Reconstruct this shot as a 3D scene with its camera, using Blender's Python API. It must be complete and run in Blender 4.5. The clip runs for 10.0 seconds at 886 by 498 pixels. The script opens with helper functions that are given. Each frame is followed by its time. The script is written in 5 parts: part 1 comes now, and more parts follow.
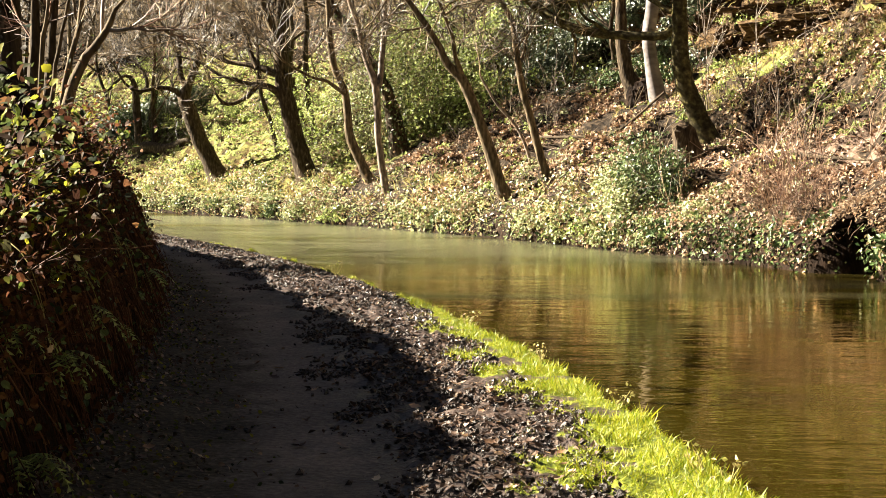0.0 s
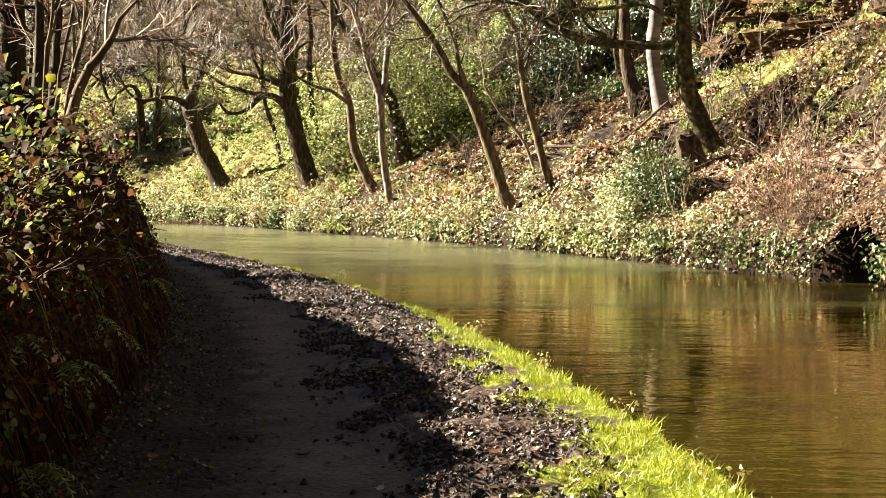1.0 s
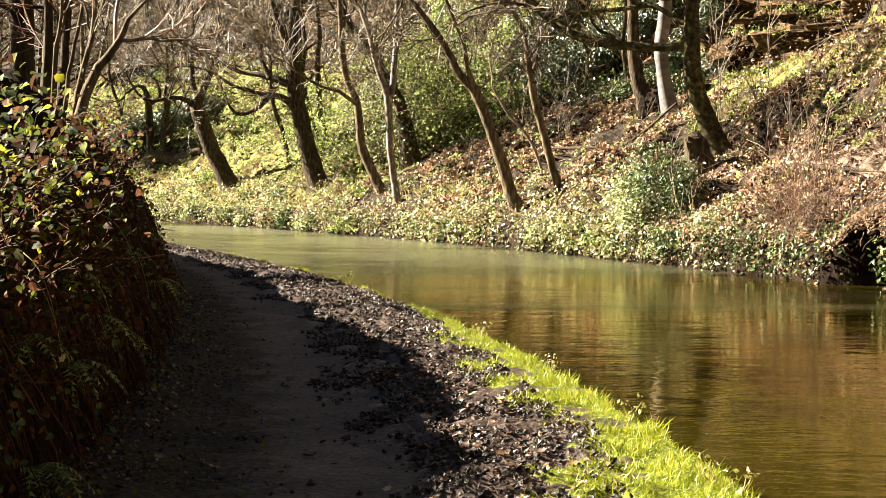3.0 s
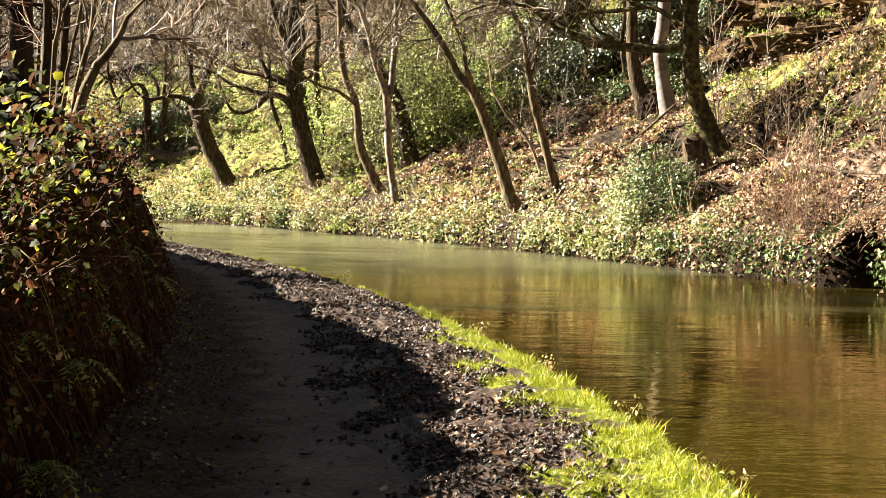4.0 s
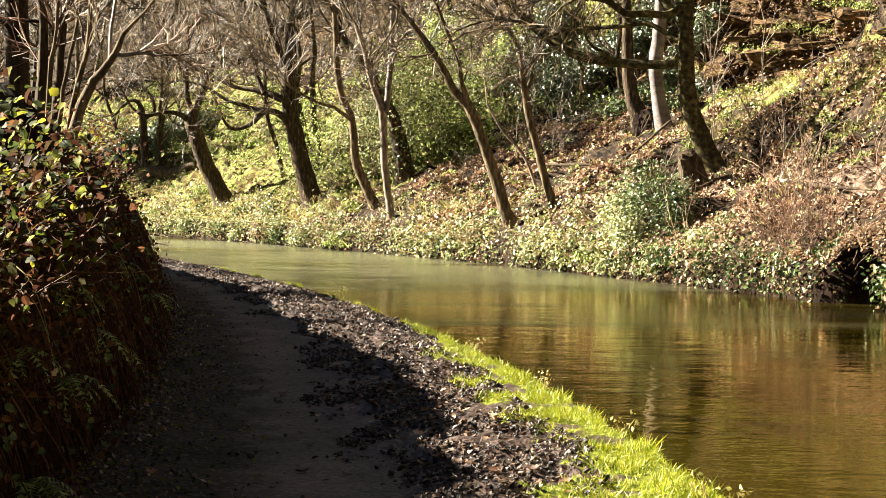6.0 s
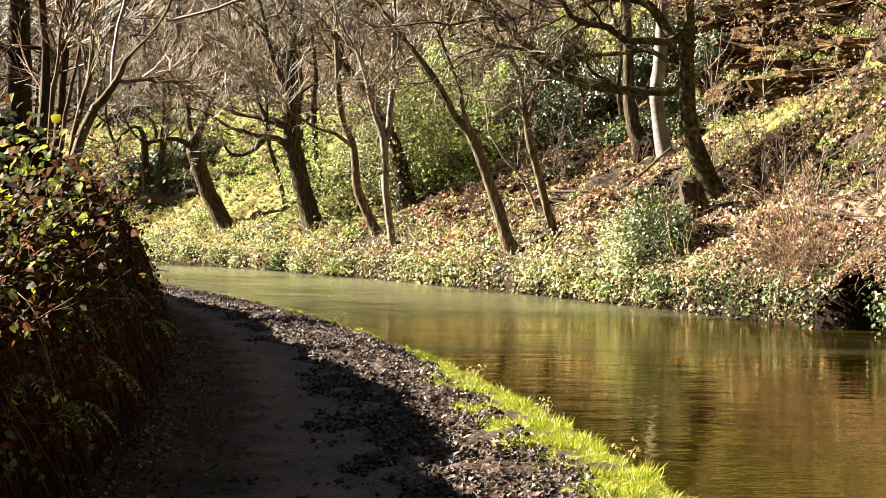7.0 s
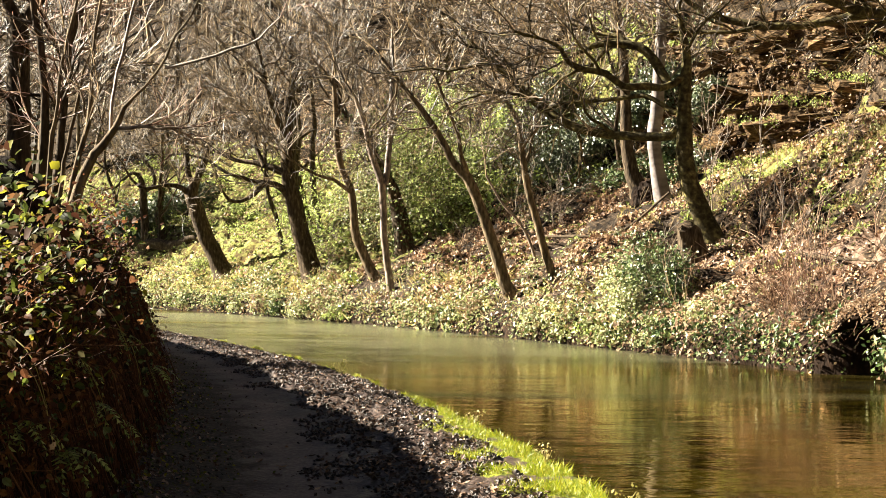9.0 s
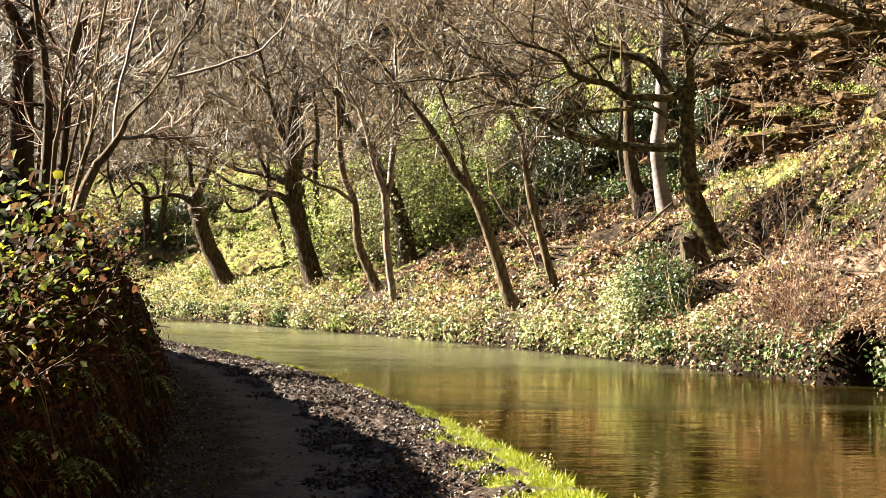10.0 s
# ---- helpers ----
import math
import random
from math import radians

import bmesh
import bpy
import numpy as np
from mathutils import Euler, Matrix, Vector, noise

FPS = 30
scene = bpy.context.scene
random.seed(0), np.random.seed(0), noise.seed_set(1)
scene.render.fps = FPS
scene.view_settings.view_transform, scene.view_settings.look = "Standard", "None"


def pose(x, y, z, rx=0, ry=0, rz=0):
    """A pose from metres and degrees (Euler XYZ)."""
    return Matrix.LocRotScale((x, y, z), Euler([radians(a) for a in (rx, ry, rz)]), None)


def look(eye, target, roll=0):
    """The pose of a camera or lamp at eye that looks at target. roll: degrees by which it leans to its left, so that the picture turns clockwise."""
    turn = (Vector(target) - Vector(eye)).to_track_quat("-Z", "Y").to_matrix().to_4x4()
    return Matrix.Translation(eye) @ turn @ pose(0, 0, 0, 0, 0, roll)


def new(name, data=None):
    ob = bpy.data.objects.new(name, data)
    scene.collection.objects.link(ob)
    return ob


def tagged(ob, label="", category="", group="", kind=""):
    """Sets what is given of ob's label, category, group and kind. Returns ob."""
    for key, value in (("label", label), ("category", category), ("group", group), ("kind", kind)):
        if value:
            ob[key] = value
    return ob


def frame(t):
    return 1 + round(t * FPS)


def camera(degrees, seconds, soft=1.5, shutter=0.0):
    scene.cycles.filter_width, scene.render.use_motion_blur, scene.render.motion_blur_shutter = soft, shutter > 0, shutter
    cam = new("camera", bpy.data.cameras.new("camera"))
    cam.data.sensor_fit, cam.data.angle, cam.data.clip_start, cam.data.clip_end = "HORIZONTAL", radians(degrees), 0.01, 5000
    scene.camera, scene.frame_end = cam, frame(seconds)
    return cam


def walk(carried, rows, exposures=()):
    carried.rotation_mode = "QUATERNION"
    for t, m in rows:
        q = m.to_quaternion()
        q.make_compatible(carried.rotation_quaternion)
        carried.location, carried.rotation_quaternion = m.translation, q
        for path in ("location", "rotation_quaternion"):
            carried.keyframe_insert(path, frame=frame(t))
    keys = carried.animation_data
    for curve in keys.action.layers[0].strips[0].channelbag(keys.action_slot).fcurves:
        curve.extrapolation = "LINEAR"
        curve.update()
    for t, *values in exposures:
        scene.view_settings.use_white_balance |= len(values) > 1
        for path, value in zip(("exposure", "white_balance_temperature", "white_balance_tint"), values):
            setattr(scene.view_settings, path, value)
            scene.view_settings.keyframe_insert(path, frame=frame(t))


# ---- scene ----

# ---------------------------------------------------------------- camera
EYE = 1.6
cam = camera(32.0, 10.0, soft=0.9)
TURNS = [
    (0.0, 86.734, 0.000, 0.000),
    (0.5, 86.912, 0.135, 0.078),
    (1.0, 87.076, 0.058, 0.144),
    (1.5, 87.094, -0.020, 0.256),
    (2.0, 87.056, -0.218, 0.377),
    (2.5, 87.114, -0.040, 0.442),
    (4.0, 87.124, -0.481, 0.368),
    (4.5, 87.220, -0.531, 0.329),
    (5.0, 87.323, -0.492, 0.221),
    (5.5, 87.440, -0.455, 0.197),
    (7.0, 88.695, -0.485, 0.261),
    (7.5, 89.314, -0.512, 0.238),
    (8.0, 89.856, -0.475, 0.287),
    (8.5, 90.028, -0.330, 0.195),
    (9.0, 90.383, -0.331, 0.201),
    (9.5, 90.669, -0.297, 0.267),
    (10.0, 90.764, -0.448, 0.300),
]
walk(cam, [(t, pose(0, 0, EYE, rx, ry, rz)) for t, rx, ry, rz in TURNS], exposures=[(0.0, 3.18), (10.0, 3.18)])

# ---------------------------------------------------------------- daylight
SUN_LEFT, SUN_UP = 71.0, 31.5      # degrees to the left of straight ahead, degrees above the horizon
sun_way = Vector((-math.sin(radians(SUN_LEFT)) * math.cos(radians(SUN_UP)),
                  math.cos(radians(SUN_LEFT)) * math.cos(radians(SUN_UP)), math.sin(radians(SUN_UP))))
sun = new("sun", bpy.data.lights.new("sun", "SUN"))
sun.data.energy, sun.data.angle, sun.data.color = 5.0, radians(0.55), (1.0, 0.9, 0.73)
sun.matrix_world = look(sun_way * 60, (0, 0, 0))
world = bpy.data.worlds.new("sky")
scene.world = world
world.use_nodes = True
wn = world.node_tree
sky = wn.nodes.new("ShaderNodeTexSky")
sky.sky_type, sky.sun_disc = "NISHITA", False
sky.sun_elevation, sky.sun_rotation = radians(SUN_UP), radians(-SUN_LEFT)
wn.links.new(sky.outputs[0], wn.nodes["Background"].inputs[0])
wn.nodes["Background"].inputs[1].default_value = 0.0047

# ---------------------------------------------------------------- materials


def shader(name):
    m = bpy.data.materials.new(name)
    m.use_nodes = True
    return m, m.node_tree, m.node_tree.nodes["Principled BSDF"]


def ramp_node(nt, stops):
    r = nt.nodes.new("ShaderNodeValToRGB")
    els = r.color_ramp.elements
    while len(els) < len(stops):
        els.new(0.5)
    for e, (p, c) in zip(els, stops):
        e.position, e.color = p, (*c, 1)
    return r


def noise_node(nt, coord, scale, detail=5.0, stretch_by=None):
    n = nt.nodes.new("ShaderNodeTexNoise")
    n.inputs["Scale"].default_value, n.inputs["Detail"].default_value = scale, detail
    if stretch_by:
        mp = nt.nodes.new("ShaderNodeMapping")
        mp.inputs["Scale"].default_value = stretch_by
        nt.links.new(coord, mp.inputs[0])
        coord = mp.outputs[0]
    nt.links.new(coord, n.inputs["Vector"])
    return n


def mix_colours(nt, fac, a, b, how="MIX"):
    x = nt.nodes.new("ShaderNodeMix")
    x.data_type, x.blend_type = "RGBA", how
    for sock, v in ((x.inputs[0], fac), (x.inputs[6], a), (x.inputs[7], b)):
        if isinstance(v, (int, float)):
            sock.default_value = v
        elif isinstance(v, tuple):
            sock.default_value = (*v, 1)
        else:
            nt.links.new(v, sock)
    return x.outputs[2]


def earthy(name, stops, fine, coarse, rough=0.9, relief=0.02, stains=((0.35, (0.55, 0.55, 0.55)), (0.7, (1.15, 1.12, 1.05))), stretch_by=None, spec=0.3):
    """Noise-coloured surface: grain at the fine scale, stains at the coarse one, and a bump of both."""
    m, nt, p = shader(name)
    tc = nt.nodes.new("ShaderNodeTexCoord").outputs["Object"]
    a, b = noise_node(nt, tc, fine, 8, stretch_by), noise_node(nt, tc, coarse, 4)
    ra, rb = ramp_node(nt, stops), ramp_node(nt, list(stains))
    nt.links.new(a.outputs[0], ra.inputs[0])
    nt.links.new(b.outputs[0], rb.inputs[0])
    nt.links.new(mix_colours(nt, 1.0, ra.outputs[0], rb.outputs[0], "MULTIPLY"), p.inputs["Base Color"])
    bump = nt.nodes.new("ShaderNodeBump")
    bump.inputs["Strength"].default_value, bump.inputs["Distance"].default_value = 0.8, relief
    nt.links.new(a.outputs[0], bump.inputs["Height"])
    nt.links.new(bump.outputs[0], p.inputs["Normal"])
    p.inputs["Roughness"].default_value, p.inputs["Specular IOR Level"].default_value = rough, spec
    return m


def leafy(name, stops, rough=0.5, through_light=0.35, spec=0.5):
    """Thin leaves: each one takes its own colour, and lets some light through."""
    m, nt, p = shader(name)
    geo = nt.nodes.new("ShaderNodeNewGeometry")
    info = nt.nodes.new("ShaderNodeObjectInfo")
    add = nt.nodes.new("ShaderNodeMath")
    add.operation = "ADD"
    nt.links.new(geo.outputs["Random Per Island"], add.inputs[0])
    nt.links.new(info.outputs["Random"], add.inputs[1])
    fr = nt.nodes.new("ShaderNodeMath")
    fr.operation = "FRACT"
    nt.links.new(add.outputs[0], fr.inputs[0])
    r = ramp_node(nt, stops)
    nt.links.new(fr.outputs[0], r.inputs[0])
    tc = nt.nodes.new("ShaderNodeTexCoord").outputs["Object"]
    n = noise_node(nt, tc, 60, 3)
    rr = ramp_node(nt, [(0.3, (0.65, 0.65, 0.6)), (0.75, (1.1, 1.1, 1.1))])
    nt.links.new(n.outputs[0], rr.inputs[0])
    col = mix_colours(nt, 1.0, r.outputs[0], rr.outputs[0], "MULTIPLY")
    nt.links.new(col, p.inputs["Base Color"])
    p.inputs["Roughness"].default_value, p.inputs["Specular IOR Level"].default_value = rough, spec
    tr = nt.nodes.new("ShaderNodeBsdfTranslucent")
    nt.links.new(col, tr.inputs[0])
    mx = nt.nodes.new("ShaderNodeMixShader")
    mx.inputs[0].default_value = through_light
    nt.links.new(p.outputs[0], mx.inputs[1])
    nt.links.new(tr.outputs[0], mx.inputs[2])
    nt.links.new(mx.outputs[0], nt.nodes["Material Output"].inputs[0])
    return m


def even(stops):
    return [(i / max(1, len(stops) - 1), c) for i, c in enumerate(stops)]


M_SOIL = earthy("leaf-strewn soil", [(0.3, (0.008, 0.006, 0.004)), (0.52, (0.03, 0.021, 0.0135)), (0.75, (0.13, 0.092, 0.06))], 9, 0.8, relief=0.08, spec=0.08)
M_HILL = earthy("mossy hill soil", [(0.3, (0.02, 0.016, 0.008)), (0.44, (0.075, 0.062, 0.024)), (0.56, (0.14, 0.16, 0.048)), (0.74, (0.26, 0.29, 0.1))], 5, 0.7, relief=0.16, stains=((0.36, (0.62, 0.46, 0.4)), (0.6, (1.1, 1.1, 1.05))), spec=0.06)
M_WOODFLOOR = earthy("brown woodland floor", [(0.34, (0.007, 0.005, 0.003)), (0.5, (0.026, 0.018, 0.0105)), (0.66, (0.07, 0.049, 0.028)), (0.78, (0.17, 0.125, 0.075))], 7, 0.5, relief=0.14, stains=((0.38, (0.45, 0.42, 0.36)), (0.62, (1.1, 1.05, 0.95))), spec=0.05)
M_EARTH = earthy("bare pale earth", [(0.3, (0.05, 0.034, 0.025)), (0.55, (0.15, 0.105, 0.08)), (0.75, (0.26, 0.19, 0.15))], 9, 1.2, relief=0.09, spec=0.06)
M_MUD = earthy("wet dark mud", [(0.3, (0.01, 0.007, 0.0058)), (0.52, (0.032, 0.022, 0.018)), (0.78, (0.13, 0.093, 0.075))], 30, 2.0, rough=0.42, relief=0.07, spec=0.35)
# near-black earth; its darkness also carries the shade under the far bank
M_SHADE_EARTH = earthy("dark bank earth", [(0.3, (0.007, 0.0045, 0.003)), (0.55, (0.018, 0.0105, 0.0065)), (0.8, (0.045, 0.026, 0.015))], 12, 1.5, relief=0.08, stretch_by=(1, 1, 0.35), spec=0.06)
M_ROCK = earthy("bedded sandstone", [(0.3, (0.034, 0.021, 0.012)), (0.48, (0.13, 0.086, 0.048)), (0.62, (0.26, 0.185, 0.105)), (0.76, (0.42, 0.33, 0.2))], 6.0, 0.9, relief=0.09, stretch_by=(1, 1, 1.5), spec=0.1)
def vary_by_object(m, low, high):
    """Each stone a little lighter or darker than its neighbours."""
    nt, p = m.node_tree, m.node_tree.nodes["Principled BSDF"]
    old = p.inputs["Base Color"].links[0].from_socket
    r = ramp_node(nt, [(0.0, low), (1.0, high)])
    nt.links.new(nt.nodes.new("ShaderNodeObjectInfo").outputs["Random"], r.inputs[0])
    nt.links.new(mix_colours(nt, 1.0, old, r.outputs[0], "MULTIPLY"), p.inputs["Base Color"])


vary_by_object(M_ROCK, (0.45, 0.42, 0.38), (1.25, 1.15, 1.0))
M_BARK = earthy("oak bark", [(0.32, (0.026, 0.019, 0.012)), (0.55, (0.076, 0.056, 0.036)), (0.75, (0.19, 0.145, 0.093))], 16, 1.2, relief=0.04, stretch_by=(1, 1, 0.3), spec=0.12)
M_TANBARK = earthy("weathered tan bark", [(0.32, (0.05, 0.037, 0.023)), (0.52, (0.14, 0.105, 0.066)), (0.75, (0.3, 0.235, 0.15))], 14, 1.2, relief=0.02, stretch_by=(1, 1, 0.3), spec=0.15)
M_MOSSY = earthy("mossy bark", [(0.32, (0.026, 0.021, 0.011)), (0.52, (0.075, 0.062, 0.029)), (0.72, (0.21, 0.185, 0.07))], 9, 1.4, relief=0.03, spec=0.12)
M_BIRCH = earthy("pale birch bark", [(0.3, (0.1, 0.08, 0.074)), (0.46, (0.175, 0.152, 0.148)), (0.75, (0.26, 0.235, 0.235))], 5, 1.1, relief=0.012, stretch_by=(0.8, 0.8, 1.5))
M_SAPLING = earthy("smooth sapling bark", [(0.32, (0.1, 0.075, 0.06)), (0.55, (0.26, 0.205, 0.165)), (0.75, (0.48, 0.4, 0.34))], 12, 1.2, relief=0.01, stretch_by=(1, 1, 0.4), rough=0.6)
M_TWIG = leafy("thin brown twigs", even([(0.016, 0.0112, 0.0062), (0.045, 0.03, 0.015), (0.36, 0.262, 0.15), (0.024, 0.016, 0.0088), (0.14, 0.094, 0.048), (0.02, 0.0135, 0.0075), (0.03, 0.02, 0.011)]), rough=0.45, through_light=0.0, spec=0.3)
M_REDTWIG = leafy("russet twigs", even([(0.052, 0.0248, 0.0158), (0.192, 0.101, 0.0612), (0.096, 0.045, 0.0274), (0.336, 0.225, 0.151), (0.04, 0.0195, 0.013)]), rough=0.55, through_light=0.0, spec=0.25)
# leaf tones vary; the extra dark ones stand in for shadow among the leaves
M_LITTER = leafy("fallen oak leaves", even([(0.18, 0.094, 0.054), (0.74, 0.51, 0.34), (0.08, 0.042, 0.027), (0.9, 0.7, 0.5), (0.2, 0.11, 0.066), (0.05, 0.028, 0.019), (0.62, 0.4, 0.25), (0.065, 0.035, 0.023), (0.32, 0.2, 0.11)]), rough=0.55, through_light=0.12, spec=0.18)
M_MUDLEAF = leafy("trampled leaves", even([(0.036, 0.022, 0.016), (0.12, 0.073, 0.052), (0.022, 0.014, 0.0105), (0.5, 0.35, 0.26), (0.06, 0.036, 0.026), (0.22, 0.14, 0.1), (0.032, 0.021, 0.016)]), rough=0.45, through_light=0.1, spec=0.35)
M_BRAMBLE = leafy("bramble leaves", even([(0.1, 0.125, 0.04), (0.44, 0.5, 0.2), (0.72, 0.74, 0.46), (0.14, 0.18, 0.06), (0.5, 0.5, 0.27), (0.06, 0.075, 0.028), (0.34, 0.24, 0.13), (0.085, 0.1, 0.034), (0.26, 0.32, 0.1)]), rough=0.45, through_light=0.28, spec=0.3)
M_IVY = leafy("ivy leaves", even([(0.0288, 0.0525, 0.017), (0.06, 0.0975, 0.027), (0.168, 0.213, 0.075), (0.0336, 0.06, 0.02), (0.09, 0.131, 0.04), (0.036, 0.0625, 0.02)]), rough=0.4, through_light=0.1, spec=0.22)
M_SPRING = leafy("bright green leaves", even([(0.11, 0.15, 0.032), (0.36, 0.46, 0.115), (0.62, 0.68, 0.26), (0.2, 0.27, 0.06), (0.15, 0.125, 0.055), (0.055, 0.08, 0.02), (0.44, 0.53, 0.15), (0.07, 0.1, 0.025)]), rough=0.5, through_light=0.36, spec=0.2)
M_GRASS = leafy("grass blades", even([(0.1, 0.165, 0.006), (0.245, 0.305, 0.01), (0.42, 0.42, 0.02), (0.145, 0.22, 0.008), (0.47, 0.42, 0.04), (0.06, 0.105, 0.005)]), rough=0.5, through_light=0.3)
M_DRY = leafy("dry grass", even([(0.34, 0.27, 0.1), (0.5, 0.42, 0.16), (0.3, 0.29, 0.07), (0.56, 0.46, 0.22)]), rough=0.6, through_light=0.3)
M_GLOSS = leafy("glossy ivy leaves", even([(0.028, 0.042, 0.018), (0.06, 0.085, 0.032), (0.02, 0.03, 0.014), (0.19, 0.22, 0.11), (0.036, 0.054, 0.022), (0.1, 0.13, 0.055)]), rough=0.34, through_light=0.08, spec=0.6)
M_HEDGE = leafy("hedge leaves", even([(0.026, 0.038, 0.02), (0.1, 0.13, 0.024), (0.02, 0.026, 0.017), (0.36, 0.34, 0.03), (0.04, 0.054, 0.026), (0.1, 0.045, 0.022), (0.024, 0.032, 0.02), (0.2, 0.22, 0.03), (0.02, 0.03, 0.02), (0.07, 0.034, 0.02)]), rough=0.6, through_light=0.45, spec=0.12)
M_STALK = leafy("dark dead stalks", even([(0.04, 0.019, 0.012), (0.085, 0.038, 0.021), (0.024, 0.012, 0.008), (0.2, 0.1, 0.057), (0.016, 0.009, 0.006)]), rough=0.7, through_light=0.0, spec=0.1)
M_DEAD = leafy("withered hedge leaves", even([(0.07, 0.028, 0.016), (0.15, 0.062, 0.03), (0.034, 0.015, 0.01), (0.24, 0.12, 0.05), (0.08, 0.03, 0.018), (0.024, 0.011, 0.0075), (0.12, 0.056, 0.034)]), rough=0.65, through_light=0.4, spec=0.1)
M_RUSSET = leafy("dead bracken", even([(0.18, 0.1, 0.055), (0.32, 0.21, 0.125), (0.1, 0.058, 0.035), (0.45, 0.33, 0.22), (0.07, 0.04, 0.025)]), rough=0.55, through_light=0.25, spec=0.2)


def towpath_material():
    """Trodden earth across the towpath: littered shoulder, bare tread, churned wet mud and mossy turf, with ragged borders."""
    m, nt, p = shader("towpath earth")
    tc = nt.nodes.new("ShaderNodeTexCoord").outputs["Object"]
    grain, ragged, wide = noise_node(nt, tc, 26, 8), noise_node(nt, tc, 2.6, 6), noise_node(nt, tc, 0.8, 3)

    def attribute(name):
        n = nt.nodes.new("ShaderNodeAttribute")
        n.attribute_name = name
        return n.outputs["Fac"]

    def shifted(value, by):
        n = nt.nodes.new("ShaderNodeMath")
        n.operation = "MULTIPLY_ADD"
        nt.links.new(ragged.outputs[0], n.inputs[0])
        n.inputs[1].default_value = by
        nt.links.new(value, n.inputs[2])
        return n.outputs[0]

    def border(value, lo, hi):
        n = nt.nodes.new("ShaderNodeMapRange")
        n.interpolation_type = "SMOOTHSTEP"
        n.inputs["From Min"].default_value, n.inputs["From Max"].default_value = lo, hi
        nt.links.new(value, n.inputs["Value"])
        return n.outputs[0]

    def coloured(stops):
        r = ramp_node(nt, stops)
        nt.links.new(grain.outputs[0], r.inputs[0])
        return r.outputs[0]

    across, turf = shifted(attribute("across"), 0.3), shifted(attribute("turf"), 0.3)
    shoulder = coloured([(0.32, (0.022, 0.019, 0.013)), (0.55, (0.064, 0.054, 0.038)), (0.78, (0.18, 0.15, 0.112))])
    tread = coloured([(0.3, (0.145, 0.12, 0.104)), (0.55, (0.222, 0.185, 0.158)), (0.8, (0.32, 0.27, 0.232))])
    mud = coloured([(0.3, (0.012, 0.0085, 0.007)), (0.52, (0.042, 0.029, 0.024)), (0.78, (0.17, 0.123, 0.1))])
    green = coloured([(0.3, (0.02, 0.028, 0.004)), (0.5, (0.09, 0.11, 0.01)), (0.72, (0.26, 0.26, 0.03))])
    wet = border(across, 0.55, 0.7)
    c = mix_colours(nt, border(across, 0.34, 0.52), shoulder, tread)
    c = mix_colours(nt, wet, c, mud)
    c = mix_colours(nt, border(turf, 0.14, 0.24), c, green)
    stain = ramp_node(nt, [(0.35, (0.72, 0.72, 0.72)), (0.68, (1.12, 1.1, 1.06))])
    nt.links.new(wide.outputs[0], stain.inputs[0])
    nt.links.new(mix_colours(nt, 1.0, c, stain.outputs[0], "MULTIPLY"), p.inputs["Base Color"])
    gloss = nt.nodes.new("ShaderNodeMapRange")
    gloss.inputs["To Min"].default_value, gloss.inputs["To Max"].default_value = 0.85, 0.45
    nt.links.new(wet, gloss.inputs["Value"])
    nt.links.new(gloss.outputs[0], p.inputs["Roughness"])
    p.inputs["Specular IOR Level"].default_value = 0.25
    bump = nt.nodes.new("ShaderNodeBump")
    bump.inputs["Strength"].default_value, bump.inputs["Distance"].default_value = 0.8, 0.03
    nt.links.new(grain.outputs[0], bump.inputs["Height"])
    nt.links.new(bump.outputs[0], p.inputs["Normal"])
    return m


